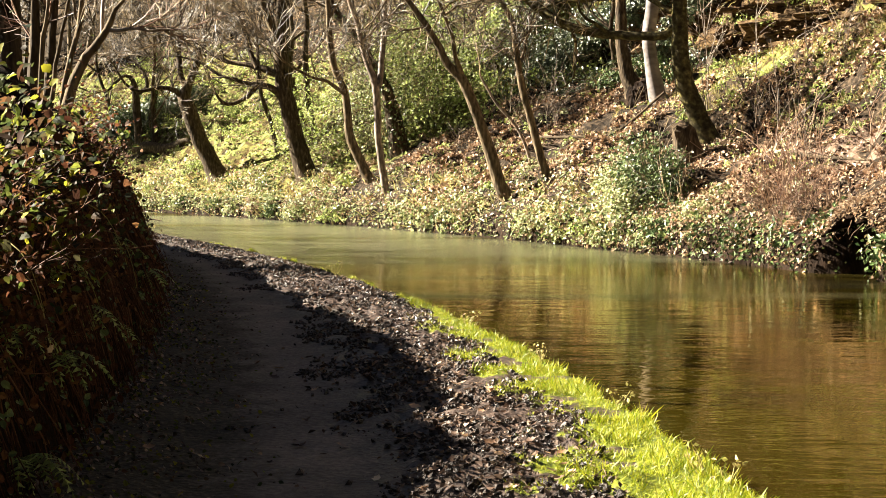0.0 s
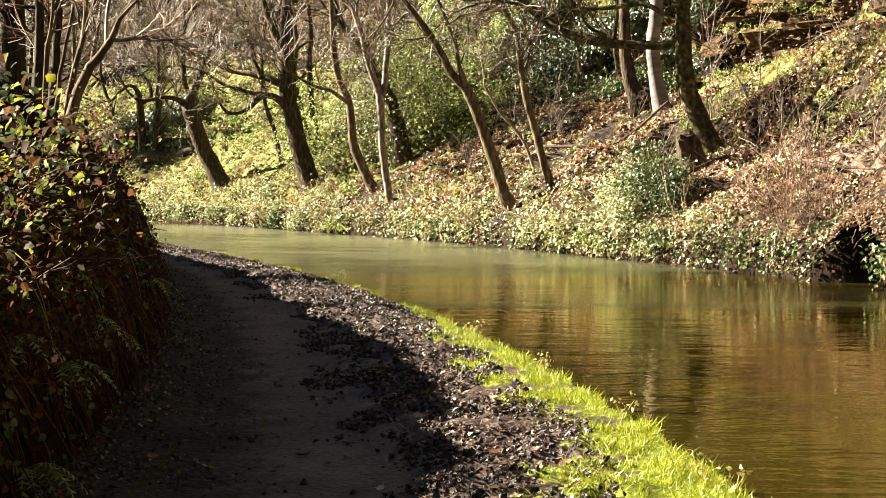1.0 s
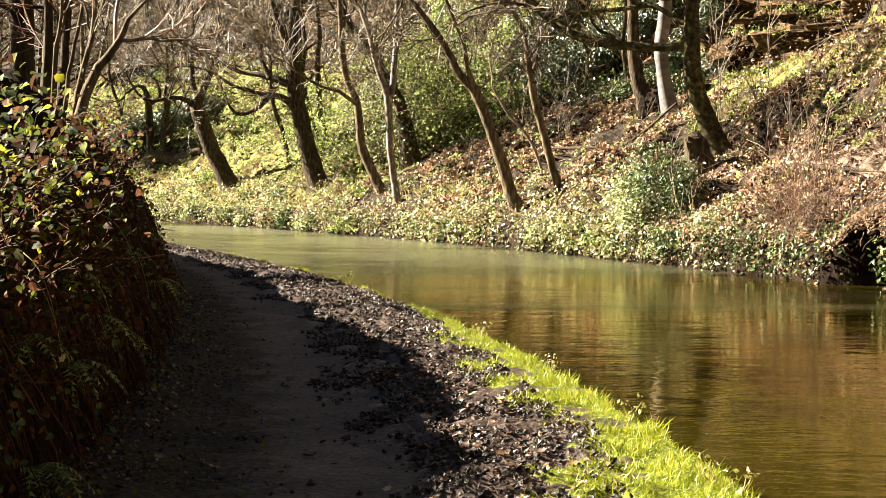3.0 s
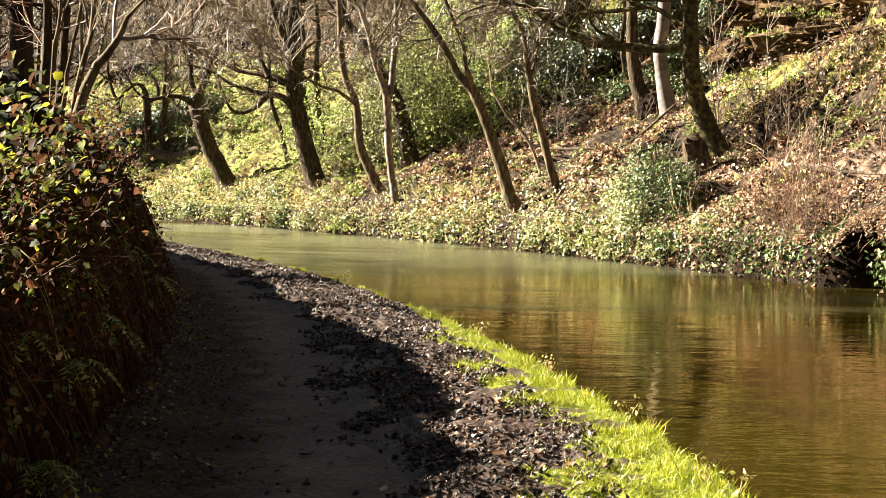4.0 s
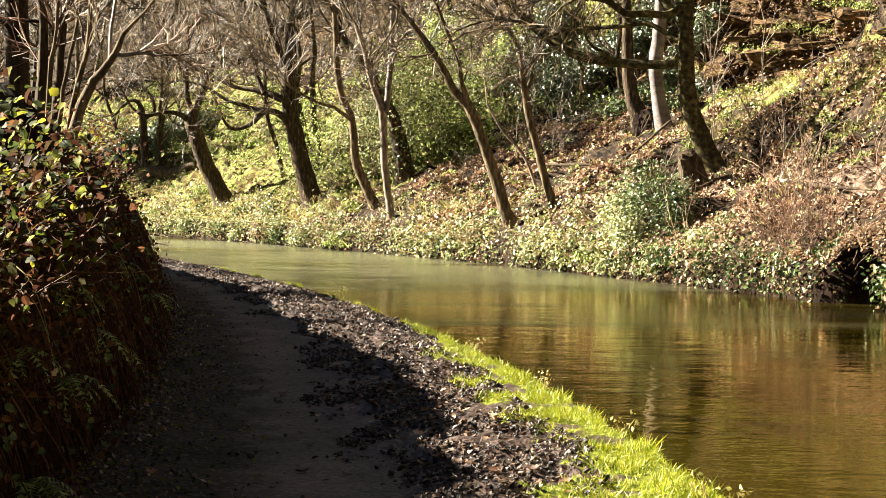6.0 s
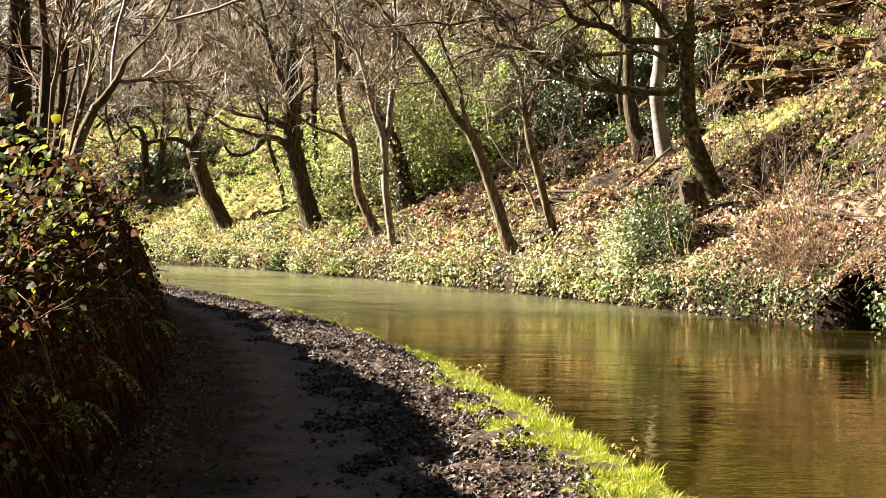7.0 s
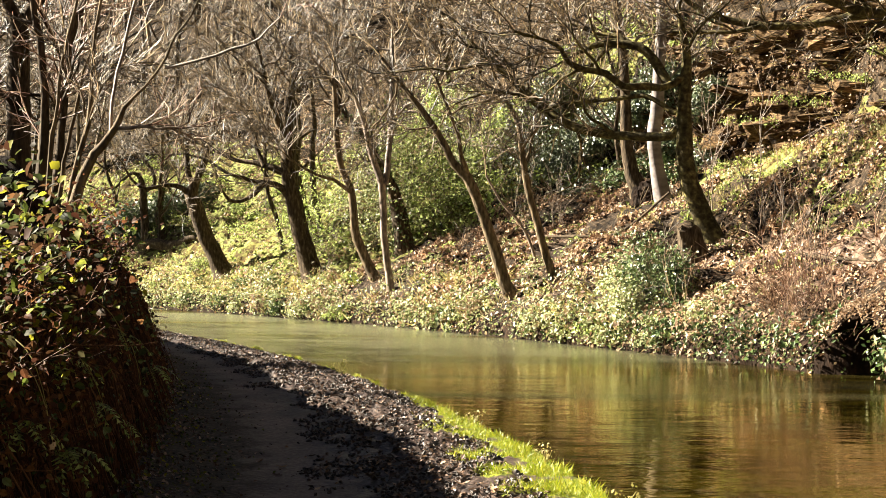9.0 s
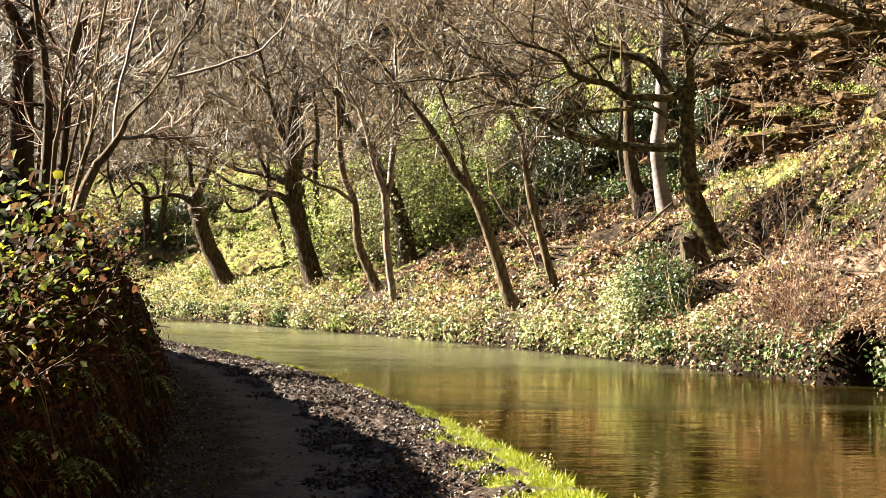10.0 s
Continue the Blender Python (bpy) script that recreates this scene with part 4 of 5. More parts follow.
cover("low_brambles", "pale green bramble and ivy leaves along the waterline", 6000, (0.0, 1.7, 33, 62), .40, (.05, .10), LEAF4, M_BRAMBLE,
      lambda u, y: u < 0.35 or patch(u, y, 22, 0.8) * 1.5 + 0.32 > u * 0.5, tufts=1.0)
cover("ivy_fringe", "dark ivy and dead leaves hanging over the canal edge", 2200, (0.0, 0.9, 22, 33.5), .30, (.045, .085), LEAF4, M_IVY, lambda u, y: abs(y - 25.9) > .7 and patch(u, y, 23, 0.9) > u * 1.2 - 0.4, tufts=0.4)
cover("dead_growth", "russet dead bracken and leaves at the canal edge", 3200, (0.0, 1.4, 22, 33.5), .30, (.045, .09), LEAF4, M_RUSSET, lambda u, y: abs(y - 25.9) > .9 and patch(u, y, 37, 0.9) > -0.25, tufts=0.4)
cover("low_brambles", "pale bramble leaves at the foot of the slope", 700, (0.0, 0.7, 22, 33.5), .25, (.045, .085), LEAF4, M_BRAMBLE, lambda u, y: patch(u, y, 35, 0.9) > 0.1, tufts=0.4)
cover("ivy_fringe", "dark ivy among the brambles of the waterline", 1600, (0.0, 1.8, 33, 62), .35, (.05, .095), LEAF4, M_IVY, lambda u, y: patch(u, y, 38, 0.9) > 0.0, tufts=0.8)
cover("leaf_litter", "brown leaves lodged among the waterline brambles", 3500, (0.0, 1.8, 33, 62), .35, (.05, .095), LEAF4, M_LITTER, lambda u, y: patch(u, y, 39, 0.7) > -0.05, tufts=0.8)
cover("ivy_curtain", "ivy and dead growth hanging over the far water's edge", 2400, (0.0, 0.3, 23, 64), .1, (.05, .095), LEAF4, M_IVY, lambda u, y: abs(y - 25.9) > .9)
cover("low_brambles", "pale bramble leaves hanging over the far water's edge", 5000, (0.0, 0.3, 32, 64), .1, (.05, .10), LEAF4, M_BRAMBLE, None)
cover("dead_growth", "dead leaves hanging over the far water's edge", 2000, (0.0, 0.3, 30.5, 64), .1, (.05, .095), LEAF4, M_RUSSET, None)
def bank_clump(u, y, radius, mat, label, seed, size=(.05, .095), name="bramble_clump", group="waterline brambles"):
    """A rounded low bush: a shell of leaves over a few arching stems."""
    r = np.random.default_rng(seed)
    b = far_point(u, y)
    root = thing(name, (b[0], b[1], max(b[2], WATER + .05)), label, "bush", group)
    q, d = dome(r, int(560 * (radius / .5) ** 2), radius)
    part("leaves", strewn("leaves", LEAF4, q, d, size[0] * .85 + (size[1] * 1.6 - size[0] * .85) * r.random(len(q)) ** 1.6, mat, r), root)["kind"] = "stuff"
    runs = []
    for _ in range(4):
        w = np.array((r.normal(-.3, .6), r.normal(-.2, .6), 1.0))
        sprout((0, 0, -.1), w / np.linalg.norm(w), radius * r.uniform(1.0, 1.7), .007, 0, runs, r, up=-.1, kink=.25, least=.004)
    for run in runs:
        part("stem", tubes("stem", [run], M_REDTWIG, 4), root)


KINDS = [(M_BRAMBLE, "pale green bramble clump at the waterline"), (M_SPRING, "bright green leafy clump at the waterline"), (M_IVY, "dark ivy clump at the waterline"),
         (M_RUSSET, "brown clump of dead bracken at the waterline")]
for k in range(128):
    y = 29.8 + 33 * (k / 128) ** 0.9 + rnd.uniform(-.3, .3)
    u = rnd.choice((.08, .12, .2, .35, .5, .8, 1.1, 1.5))
    if by_foot(far_point(u, y)[0], y) > .2 or y < 32 and u < .3:
        continue
    kind = KINDS[rnd.choice((0, 0, 0, 1, 2, 3, 0, 1) if y > 45 else (0, 0, 2, 0, 1, 3))]
    bank_clump(u, y, rnd.uniform(.16, .42) * (1.15 if u < .3 else .9), *kind, 1000 + k)
for k, (u, y, q) in enumerate([(.15, 24.6, .4), (.4, 24.2, .35), (.5, 31.4, .4), (.2, 32.0, .4), (.12, 24.3, .32), (.6, 24.6, .4)]):
    bank_clump(u, y, q, (M_IVY, M_RUSSET, M_BRAMBLE)[k % 3], ("dark ivy clump beside the dark hollow", "brown dead clump beside the dark hollow", "pale bramble clump beside the dark hollow")[k % 3], 1060 + k)
for k, (u, y) in enumerate([(6.9, 45.0), (7.1, 44.0), (6.6, 45.8)]):
    bank_clump(u, y, .65, M_IVY, "dark ivy clump in the recess behind the birch", 1080 + k, name="ivy_clump", group="slope clumps")

V, D, Z = [], [], []
for k in range(240):
    y, u = rnd.uniform(50.5, 82), rnd.uniform(.5, 11)
    b = far_point(u, y)
    if fbm(u * .45, y * .45, 90) < -0.02 or by_foot(b[0], y) > .1:
        continue
    q, d = dome(rng, 420, rnd.uniform(.25, .75), .5)
    V.append(q + np.array(b))
    D.append(d)
    Z.append(rng.uniform(.06, .12, len(q)))
tagged(new("green_clumps", strewn("green_clumps", LEAF4, np.concatenate(V), np.concatenate(D), np.concatenate(Z), M_SPRING)), "rounded bright green ivy and moss clumps on the slope", "ground cover", kind="stuff")
V, D, Z = [], [], []
for k in range(90):
    y, u = rnd.uniform(30, 51), rnd.uniform(1.2, 8)
    b = far_point(u, y)
    if fbm(u * .5, y * .5, 91) < 0.02 or by_foot(b[0], y) > .1:
        continue
    q, d = dome(rng, 110, rnd.uniform(.18, .4), .7)
    V.append(q + np.array(b))
    D.append(d)
    Z.append(rng.uniform(.05, .09, len(q)))
tagged(new("green_clumps", strewn("green_clumps", LEAF4, np.concatenate(V), np.concatenate(D), np.concatenate(Z), M_BRAMBLE)), "small green bramble clumps scattered over the leaf litter", "ground cover", kind="stuff")
p, n = far_scatter(2000, 0.0, 1.6, 33, 62, .2, rng, lambda u, y: patch(u, y, 36, 0.8) > -0.1)
tagged(new("bank_grass", strewn("bank_grass", BLADE, p, n * (1, 1, .9), rng.uniform(.15, .4, len(p)), M_DRY)), "pale dry grass trailing along the far waterline", "grass", kind="stuff")
cover("green_leaves", "bright green moss and ivy on the sunlit slope", 20000, (0.3, 11, 50.5, 80), .08, (.05, .11), LEAF4, M_SPRING, lambda u, y: patch(u, y, 24) > -0.2, tufts=.5)
cover("green_leaves", "green leaf patches among the litter", 6000, (1.0, 8, 30, 52), .12, (.05, .10), LEAF4, M_SPRING, lambda u, y: patch(u, y, 25, 0.7) > 0.22)
cover("leaf_litter", "brown fallen leaves on the upper wooded slope", 26000, (8, 26, 34, 84), .06, (.08, .15), LEAF4, M_RUSSET, lambda u, y: patch(u, y, 28) > -0.3 and (y > 50 or u > 9.3))
cover("dark_ivy", "glossy dark ivy cloaking the rocks", 1800, (6.2, 9.5, 46, 51), .5, (.08, .15), LEAF4, M_GLOSS, lambda u, y: patch(u, y, 26, 0.4) > -0.2)
cover("moss_patches", "yellow-green moss cushions on the upper slope", 14000, (3.0, 8.1, 29, 43), .03, (.04, .08), LEAF4, M_SPRING, lambda u, y: patch(u, y, 29, 0.8) + 0.25 * smooth(u, 5.5, 7.5) > 0.18)
cover("green_leaves", "sunlit green ivy leaves below the rocks", 4000, (4.0, 9.5, 48.5, 53.5), .5, (.07, .13), LEAF4, M_SPRING, lambda u, y: patch(u, y, 56, 0.6) > -0.2)
STICK = BLADE[0] * (.5, .22, 1), BLADE[1]
p, n = far_scatter(4500, .6, 8.5, 30, 62, .05, rng, lambda u, y: patch(u, y, 57, 0.7) > -0.2)
tagged(new("fallen_twigs", strewn("fallen_twigs", STICK, p, n * (1.6, 1.6, .35), rng.uniform(.2, .7, len(p)), M_REDTWIG)), "dead twigs and stalks strewn over the leaf litter", "twigs", kind="stuff")
p, n = far_scatter(14000, 3.8, 8.1, 29, 43, .02, rng, lambda u, y: patch(u, y, 27, 0.9) + .3 * smooth(u, 4.8, 6.4) > 0.14)
tagged(new("dry_grass", strewn("dry_grass", BLADE, p, n * (0.4, 0.4, 1.6), rng.uniform(.06, .18, len(p)), M_DRY)), "yellowed winter grass on the upper slope", "grass", kind="stuff")


# ---------------------------------------------------------------- towpath verge
def verge_grass(count):
    P, N, S = [], [], []
    while len(P) < count:
        y = 2.0 + 28 * rng.random() ** 1.5
        reach = grass_reach(y)
        d = rng.random() ** 1.2 * reach
        lush = fbm(d * 2.2, y * 2.2, 3) + 0.45 - 0.6 * d / reach
        if rng.random() > 0.03 + 1.7 * lush or (y > 17.5 and fbm(y * 1.1, 2.0, 19) < 0.05):
            continue
        w = 1 - d / (near_x(y) - foot_x(y))
        x, _, z = path_point(w, y)
        P.append((x, y, z - 0.005))
        N.append((rng.normal(0, .75) + .15, rng.normal(0, .75), 1.0))
        S.append((rng.uniform(.018, .046) + .045 * (rng.random() < .05)) * (0.75 + 0.8 * max(-.4, lush)) * (1 if y < 17 else .75))
    return P, N, S


p, n, s = verge_grass(105000)
tagged(new("grass_verge", strewn("grass_verge", BLADE, p, n, s, M_GRASS)), "bright sunlit green grass along the canal edge", "grass", kind="stuff")

def trodden(count, low, high, shade_share):
    """Random places on the muddy strip between the trodden line and the grass."""
    P, N, S = [], [], []
    while len(P) < count:
        y = 2.5 + 38 * rng.random() ** 1.4
        w = rng.uniform(0.0, 1.0)
        edge = 1 - 0.5 * grass_reach(y) / (near_x(y) - foot_x(y))
        x, _, z = path_point(w, y)
        ragged = 0.5 + 0.13 * fbm(x * 1.3, y * 0.9, 61) + 0.1 * (rng.random() - 0.5)
        if w > edge or (w < ragged and rng.random() > shade_share * (0.25 + 1.1 * (w < 0.16))):
            continue
        if w > ragged and fbm(x * 2.2, y * 1.2, 60) < -0.3:
            continue
        P.append((x, y, z + 0.006))
        N.append((rng.normal(0, .7), rng.normal(0, .7), 1))
        S.append(low + (high - low) * rng.random() ** 2.2)
    return P, N, S


CLOD = np.array([(.5, 0, 0), (.1, .45, .05), (-.5, .1, 0), (-.05, -.5, .02), (.08, .04, .42), (0, 0, -.3)]), \
    np.array([(0, 1, 4), (1, 2, 4), (2, 3, 4), (3, 0, 4), (1, 0, 5), (2, 1, 5), (3, 2, 5), (0, 3, 5)])
tagged(new("trampled_leaves", strewn("trampled_leaves", LEAF4, *trodden(30000, .014, .062, .03), M_MUDLEAF)), "dark curled leaves trampled into the towpath mud", "leaf litter", kind="stuff")
tagged(new("mud_clods", strewn("mud_clods", CLOD, *trodden(24000, .012, .066, .015), M_MUD)), "churned dark mud clods along the towpath edge", "mud", kind="stuff")


# low green growth and dead leaves along the foot of the towpath bank
P, N, S = [], [], []
while len(P) < 6400:
    y = 3 + 26 * rng.random() ** 1.4
    w = abs(rng.normal(0, .13))
    if fbm(w * 9, y * 1.3, 80) < -0.15:
        continue
    x, _, z = path_point(w, y)
    P.append((x, y, z + rng.uniform(0, .02 + .1 * max(0, 1 - w / .1))))
    N.append((.3 + rng.normal(0, .5), -.2 + rng.normal(0, .5), .8))
    S.append(rng.uniform(.012, .042))
half = len(P) // 2
tagged(new("foot_growth", strewn("foot_growth", LEAF7, P[:half], N[:half], S[:half], M_HEDGE)), "low shaded weeds at the foot of the bank", "weeds", kind="stuff")
tagged(new("foot_litter", strewn("foot_litter", LEAF7, P[half:], N[half:], S[half:], M_MUDLEAF)), "dead leaves gathered at the foot of the bank", "leaf litter", kind="stuff")


# the nearest fallen leaves, one by one
def fallen_leaf_mesh(k):
    r = random.Random(k)
    n, v = 6, []
    for i in range(n + 1):
        t = i / n
        w = 0.30 * math.sin(math.pi * t ** 0.8) * (1 + 0.25 * (-1) ** i) + 0.004
        curl = 0.5 * (t - .5) ** 2
        v += [(t - .5, w, curl + 0.35 * w + r.uniform(0, .05)), (t - .5, 0, curl), (t - .5, -w, curl + 0.2 * w)]
    f = []
    for i in range(n):
        a, c = 3 * i, 3 * i + 3
        f += [(a, a + 1, c + 1, c), (a + 1, a + 2, c + 2, c + 1)]
    return mesh_of("leaf", v, f, [M_MUDLEAF if k % 2 else M_LITTER])


FALLEN = [fallen_leaf_mesh(k) for k in range(6)]
for _ in range(280):
    y = rnd.uniform(7.2, 12.5)
    w = rnd.uniform(.52, .78) if rnd.random() < .8 else rnd.uniform(.02, .5)
    x, _, z = path_point(w, y)
    leaf = part("leaf", rnd.choice(FALLEN), ground)
    leaf.matrix_local = pose(x, y, z + .012, rnd.uniform(-25, 25), rnd.uniform(-25, 25), rnd.uniform(0, 360)) @ Matrix.Diagonal((*([rnd.uniform(.045, .085)] * 3), 1))


# ---------------------------------------------------------------- hedge on the towpath bank
def leaf_mesh(k):
    """A toothed bramble leaf, folded along its rib and curling at the tip."""
    r = random.Random(k)
    n, v = 7, []
    for i in range(n + 1):
        t = i / n
        w = 0.40 * math.sin(math.pi * t ** 0.75) * (1 + 0.12 * (-1) ** i) + 0.004
        lift, droop = 0.22 * w + r.uniform(-.02, .02), -0.18 * t * t
        v += [(t, w, lift + droop), (t, 0, droop), (t, -w, lift + droop)]
    f = []
    for i in range(n):
        a, c = 3 * i, 3 * i + 3
        f += [(a, a + 1, c + 1, c), (a + 1, a + 2, c + 2, c + 1)]
    return mesh_of("leaf", v, f, [M_HEDGE if k % 4 else M_DEAD])


HEDGE_LEAVES = [leaf_mesh(k) for k in range(8)]


def bramble_clump(y, v, z0, seed, leaves=700, size=(.035, .075), spread=(.45, .6, .45), mat=M_HEDGE, canes=4):
    r = np.random.default_rng(seed)
    bx, by, bz = left_point(v, y)
    root = thing("bramble_bush", (bx, by, bz), "tangled bramble bush with yellow-green leaves on the bank", "bush", "hedge bushes")
    runs = []
    for _ in range(canes):
        a = np.array((r.normal(.25, .5), r.normal(-.1, .5), 1.0))
        sprout((r.normal(0, .15), r.normal(0, .2), -0.1), a / np.linalg.norm(a), r.uniform(.3, .55) * (1 if y < 9.3 else .7), .005, 1, runs, r, up=-0.1, kink=.3, least=.002)
    part("stem_tangle", tubes("stem_tangle", runs, M_STALK, 4), root, "thin arching stems")["kind"] = "stuff"
    p = r.normal(0, 1, (leaves, 3)) * np.array(spread) * 0.6 + np.array((0.1, 0, z0))
    n = r.normal(0, .6, (leaves, 3)) + np.array((-.2, -.3, .8))
    sizes = r.uniform(size[0], size[1], leaves)
    if 5 < y < 10:
        # outermost leaves one by one
        order = np.argsort(p[:, 1] - 0.8 * p[:, 0] - p[:, 2])
        fr = turned(n, r)
        for i in order[:36]:
            leaf = part("leaf", r.choice(HEDGE_LEAVES), root)
            m = Matrix(fr[i].tolist()).to_4x4()
            m.translation = Vector(p[i])
            leaf.matrix_local = m @ Matrix.Diagonal((*([sizes[i]] * 3), 1))
        keep = order[36:]
        p, n, sizes = p[keep], n[keep], sizes[keep]
    part("leaves", strewn("leaves", LEAF7, p, n, sizes, mat, r), root)["kind"] = "stuff"
    return root


def face_growth(y, seed, mat):
    """Leaves and dead fronds hanging down the bank's steep face."""
    r = np.random.default_rng(seed)
    bx, by, bz = left_point(.42, y)
    root = thing("hanging_growth", (bx, by, bz), "shaded trailing leaves and dead bracken on the steep bank", "plant", "bank plants")
    P, N = [], []
    for _ in range(90):
        yy, v = y + r.normal(0, .3), r.uniform(.0, .45)
        x, _, z = left_point(v, yy)
        P.append((x - bx + r.uniform(0, .16), yy - by, z - bz + r.uniform(-.1, .1)))
        N.append((.8 + r.normal(0, .4), -.5 + r.normal(0, .4), .4 + r.normal(0, .3)))
    part("leaves", strewn("leaves", LEAF7, P, N, r.uniform(.025, .06, len(P)), mat, r), root)["kind"] = "stuff"
    runs = []
    for _ in range(75):
        yy, v = y + r.normal(0, .3), r.uniform(.1, .5)
        x, _, z = left_point(v, yy)
        sprout((x - bx + .05, yy - by, z - bz), (r.uniform(.15, .5), r.normal(0, .2), -.9), min(r.uniform(.5, 1.2), z), r.uniform(.003, .008), 0, runs, r, up=-.9, kink=.14, least=.002)
    part("frond_tangle", tubes("frond_tangle", runs, M_STALK, 4), root, "dead hanging stalks")["kind"] = "stuff"
    return root


for k in range(28):
    y = 2.2 + k * 0.56 + rnd.uniform(-.2, .2)
    back = 0.05 * max(y - 7, 0)
    near = y < 9.3
    bramble_clump(y, rnd.uniform(.2, .45) + back, (.34 if near else .3) - 0.2 * back, 300 + k, leaves=240 if near else 45, size=(.03, .075), spread=(.3, .5, .36), mat=M_HEDGE, canes=3 if near else 1)
    bramble_clump(y + .2, rnd.uniform(.15, .4) + back, .16, 380 + k, leaves=330 if near else 170, size=(.022, .05), spread=(.26, .45, .36), mat=M_DEAD, canes=3 if near else 1)
for k in range(34):
    y = 3.2 + k * 0.46 + rnd.uniform(-.15, .15)
    face_growth(y, 340 + k, (M_DEAD, M_DEAD, M_IVY)[k % 3])


def fern(v, y, seed, size=.34):
    """A fern drooping from the bank: each frond a curved rib with leaflets."""
    r = np.random.default_rng(seed)
    bx, by, bz = left_point(v, y)
    root = thing("fern", (bx, by, bz), "shaded green fern drooping from the dark bank", "fern", "bank plants")
    for _ in range(7):
        a = r.uniform(-1.2, 1.2)
        L = size * r.uniform(.7, 1.1)
        out = np.array((math.cos(a), -.6 + math.sin(a), 0))
        out /= np.linalg.norm(out)
        pts = [out * L * t + np.array((0, 0, L * (0.75 * t - 1.1 * t * t))) for t in np.linspace(0, 1, 15)]
        side = np.cross(out, (0, 0, 1))
        V, F = [], []
        for i in range(1, 15):
            w = 0.20 * L * math.sin(math.pi * (0.15 + 0.85 * i / 15))
            for sgn in (-1, 1):
                q, tip = pts[i], pts[i] + sgn * side * w + out * 0.25 * w + np.array((0, 0, -.02))
                d = (pts[i] - pts[i - 1]) * 0.42
                k = len(V)
                V += [q - d, q + d, tip]
                F.append((k, k + 1, k + 2))
        for i in range(14):
            k = len(V)
            V += [pts[i] - side * .003, pts[i] + side * .003, pts[i + 1]]
            F.append((k, k + 1, k + 2))
        part("frond", mesh_of("frond", [tuple(map(float, q)) for q in V], F, [M_SPRING], False), root)
    return root


for k, (v, y) in enumerate([(.22, 7.6), (.14, 8.4), (.3, 9.0), (.18, 9.9), (.1, 11.2), (.28, 12.4), (.16, 14.0), (.06, 7.0)]):
    fern(v, y, 900 + k)


# ---------------------------------------------------------------- rock outcrop
def stone_mesh(k):
    """A broken slab with knocked-off edges, 1 m long, lying flat."""
    r = random.Random(k)
    bm = bmesh.new()
    bmesh.ops.create_cube(bm, size=1.0)
    bmesh.ops.subdivide_edges(bm, edges=list(bm.edges), cuts=1, use_grid_fill=True)
    for v in bm.verts:
        v.co *= 1 - 0.22 * max(0.0, v.co.length - 0.6)
        v.co += Vector((r.uniform(-.14, .14), r.uniform(-.16, .16), r.uniform(-.13, .13)))
    bmesh.ops.triangulate(bm, faces=list(bm.faces))
    me = bpy.data.meshes.new("stone")
    bm.to_mesh(me)
    bm.free()
    me.materials.append(M_ROCK)
    return me


STONES = [stone_mesh(k) for k in range(24)]


def outcrop(y0, y1, z0, z1, label, seed):
    r = random.Random(seed)
    ym = (y0 + y1) / 2
    base = far_point(8.3, ym)
    root = thing("rock_outcrop", base, label, "rock", "rock ledges")
    for _ in range(44):
        y, z = r.uniform(y0, y1), r.uniform(z0, z1)
        big = r.random() < 0.35
        long, thick = (r.uniform(.5, .95), r.uniform(.25, .5)) if big else (r.uniform(.2, .9), r.uniform(.08, .22))
        sag = 0.35 * fbm(y * .4, z * .3, 41)
        u = 8.20 + (z - z0) * 0.15 + 0.30 * fbm(y * .5, z * 2.2, 40) + r.uniform(-.1, .3) + 0.8 * max(0.0, fbm(y * .55, z * .7, 47) - .05)
        x = far_x(y) + u * stretch(y, 0.012)
        s = part("stone", r.choice(STONES), root)
        a = -math.atan(0.012 * y) + math.pi / 2 + r.uniform(-.25, .25)
        s.matrix_local = Matrix.Translation(Vector((x, y, z + sag)) - Vector(base)) @ Euler((r.uniform(-.28, .28), r.uniform(-.2, .2), a + r.uniform(-.3, .3))).to_matrix().to_4x4() \
            @ Matrix.Diagonal((long, r.uniform(.6, 1.1), thick, 1))
    # bedded face behind the loose slabs
    layers, zz = [], z0 - 0.6
    while zz < z1 + 1.0:
        layers.append((zz, r.choice((0, .08, .15, .3, .5, .1)) * r.uniform(.6, 1.2)))
        zz += r.choice((.07, .1, .14, .2, .35, .5))
    edges, offs = np.array([q[0] for q in layers]), [q[1] for q in layers]
    gy, gz = np.arange(y0 - .4, y1 + .4, .13), np.arange(z0 - .6, z1 + .8, .055)
    vs, fs = [], []
    for z in gz:
        for y in gy:
            warp = z + 0.30 * fbm(y * .35, 1.0, 42) + 0.05 * fbm(y * 2.5, z * 2, 43)
            i = max(0, int(np.searchsorted(edges, warp)) - 1)
            back = offs[i] + 0.45 * fbm(y * .7, i * 3.7, 44) + 0.16 * fbm(y * 3.1, i * 5.3, 45) + 0.05 * fbm(y * 7, z * 9, 46) + 1.5 * max(0.0, fbm(y * .55, z * .7, 47) - .05)
            u = 8.15 + (z - z0) * 0.15 + back
            vs.append(Vector((far_x(y) + u * stretch(y, 0.012), y, z)) - Vector(base))
    m = len(gy)
    for i in range(len(gz) - 1):
        for j in range(m - 1):
            fs.append((i * m + j, i * m + j + 1, (i + 1) * m + j + 1, (i + 1) * m + j))
    part("rock_face", mesh_of("rock_face", vs, fs, [M_ROCK], False), root, "weathered bedded sandstone face")
    return root


outcrop(34, 40.5, 5.0, 8.4, "layered brown sandstone ledges above the grassy slope", 3)
outcrop(40.5, 48, 4.5, 7.8, "layered sandstone outcrop half hidden by ivy and limbs", 4)


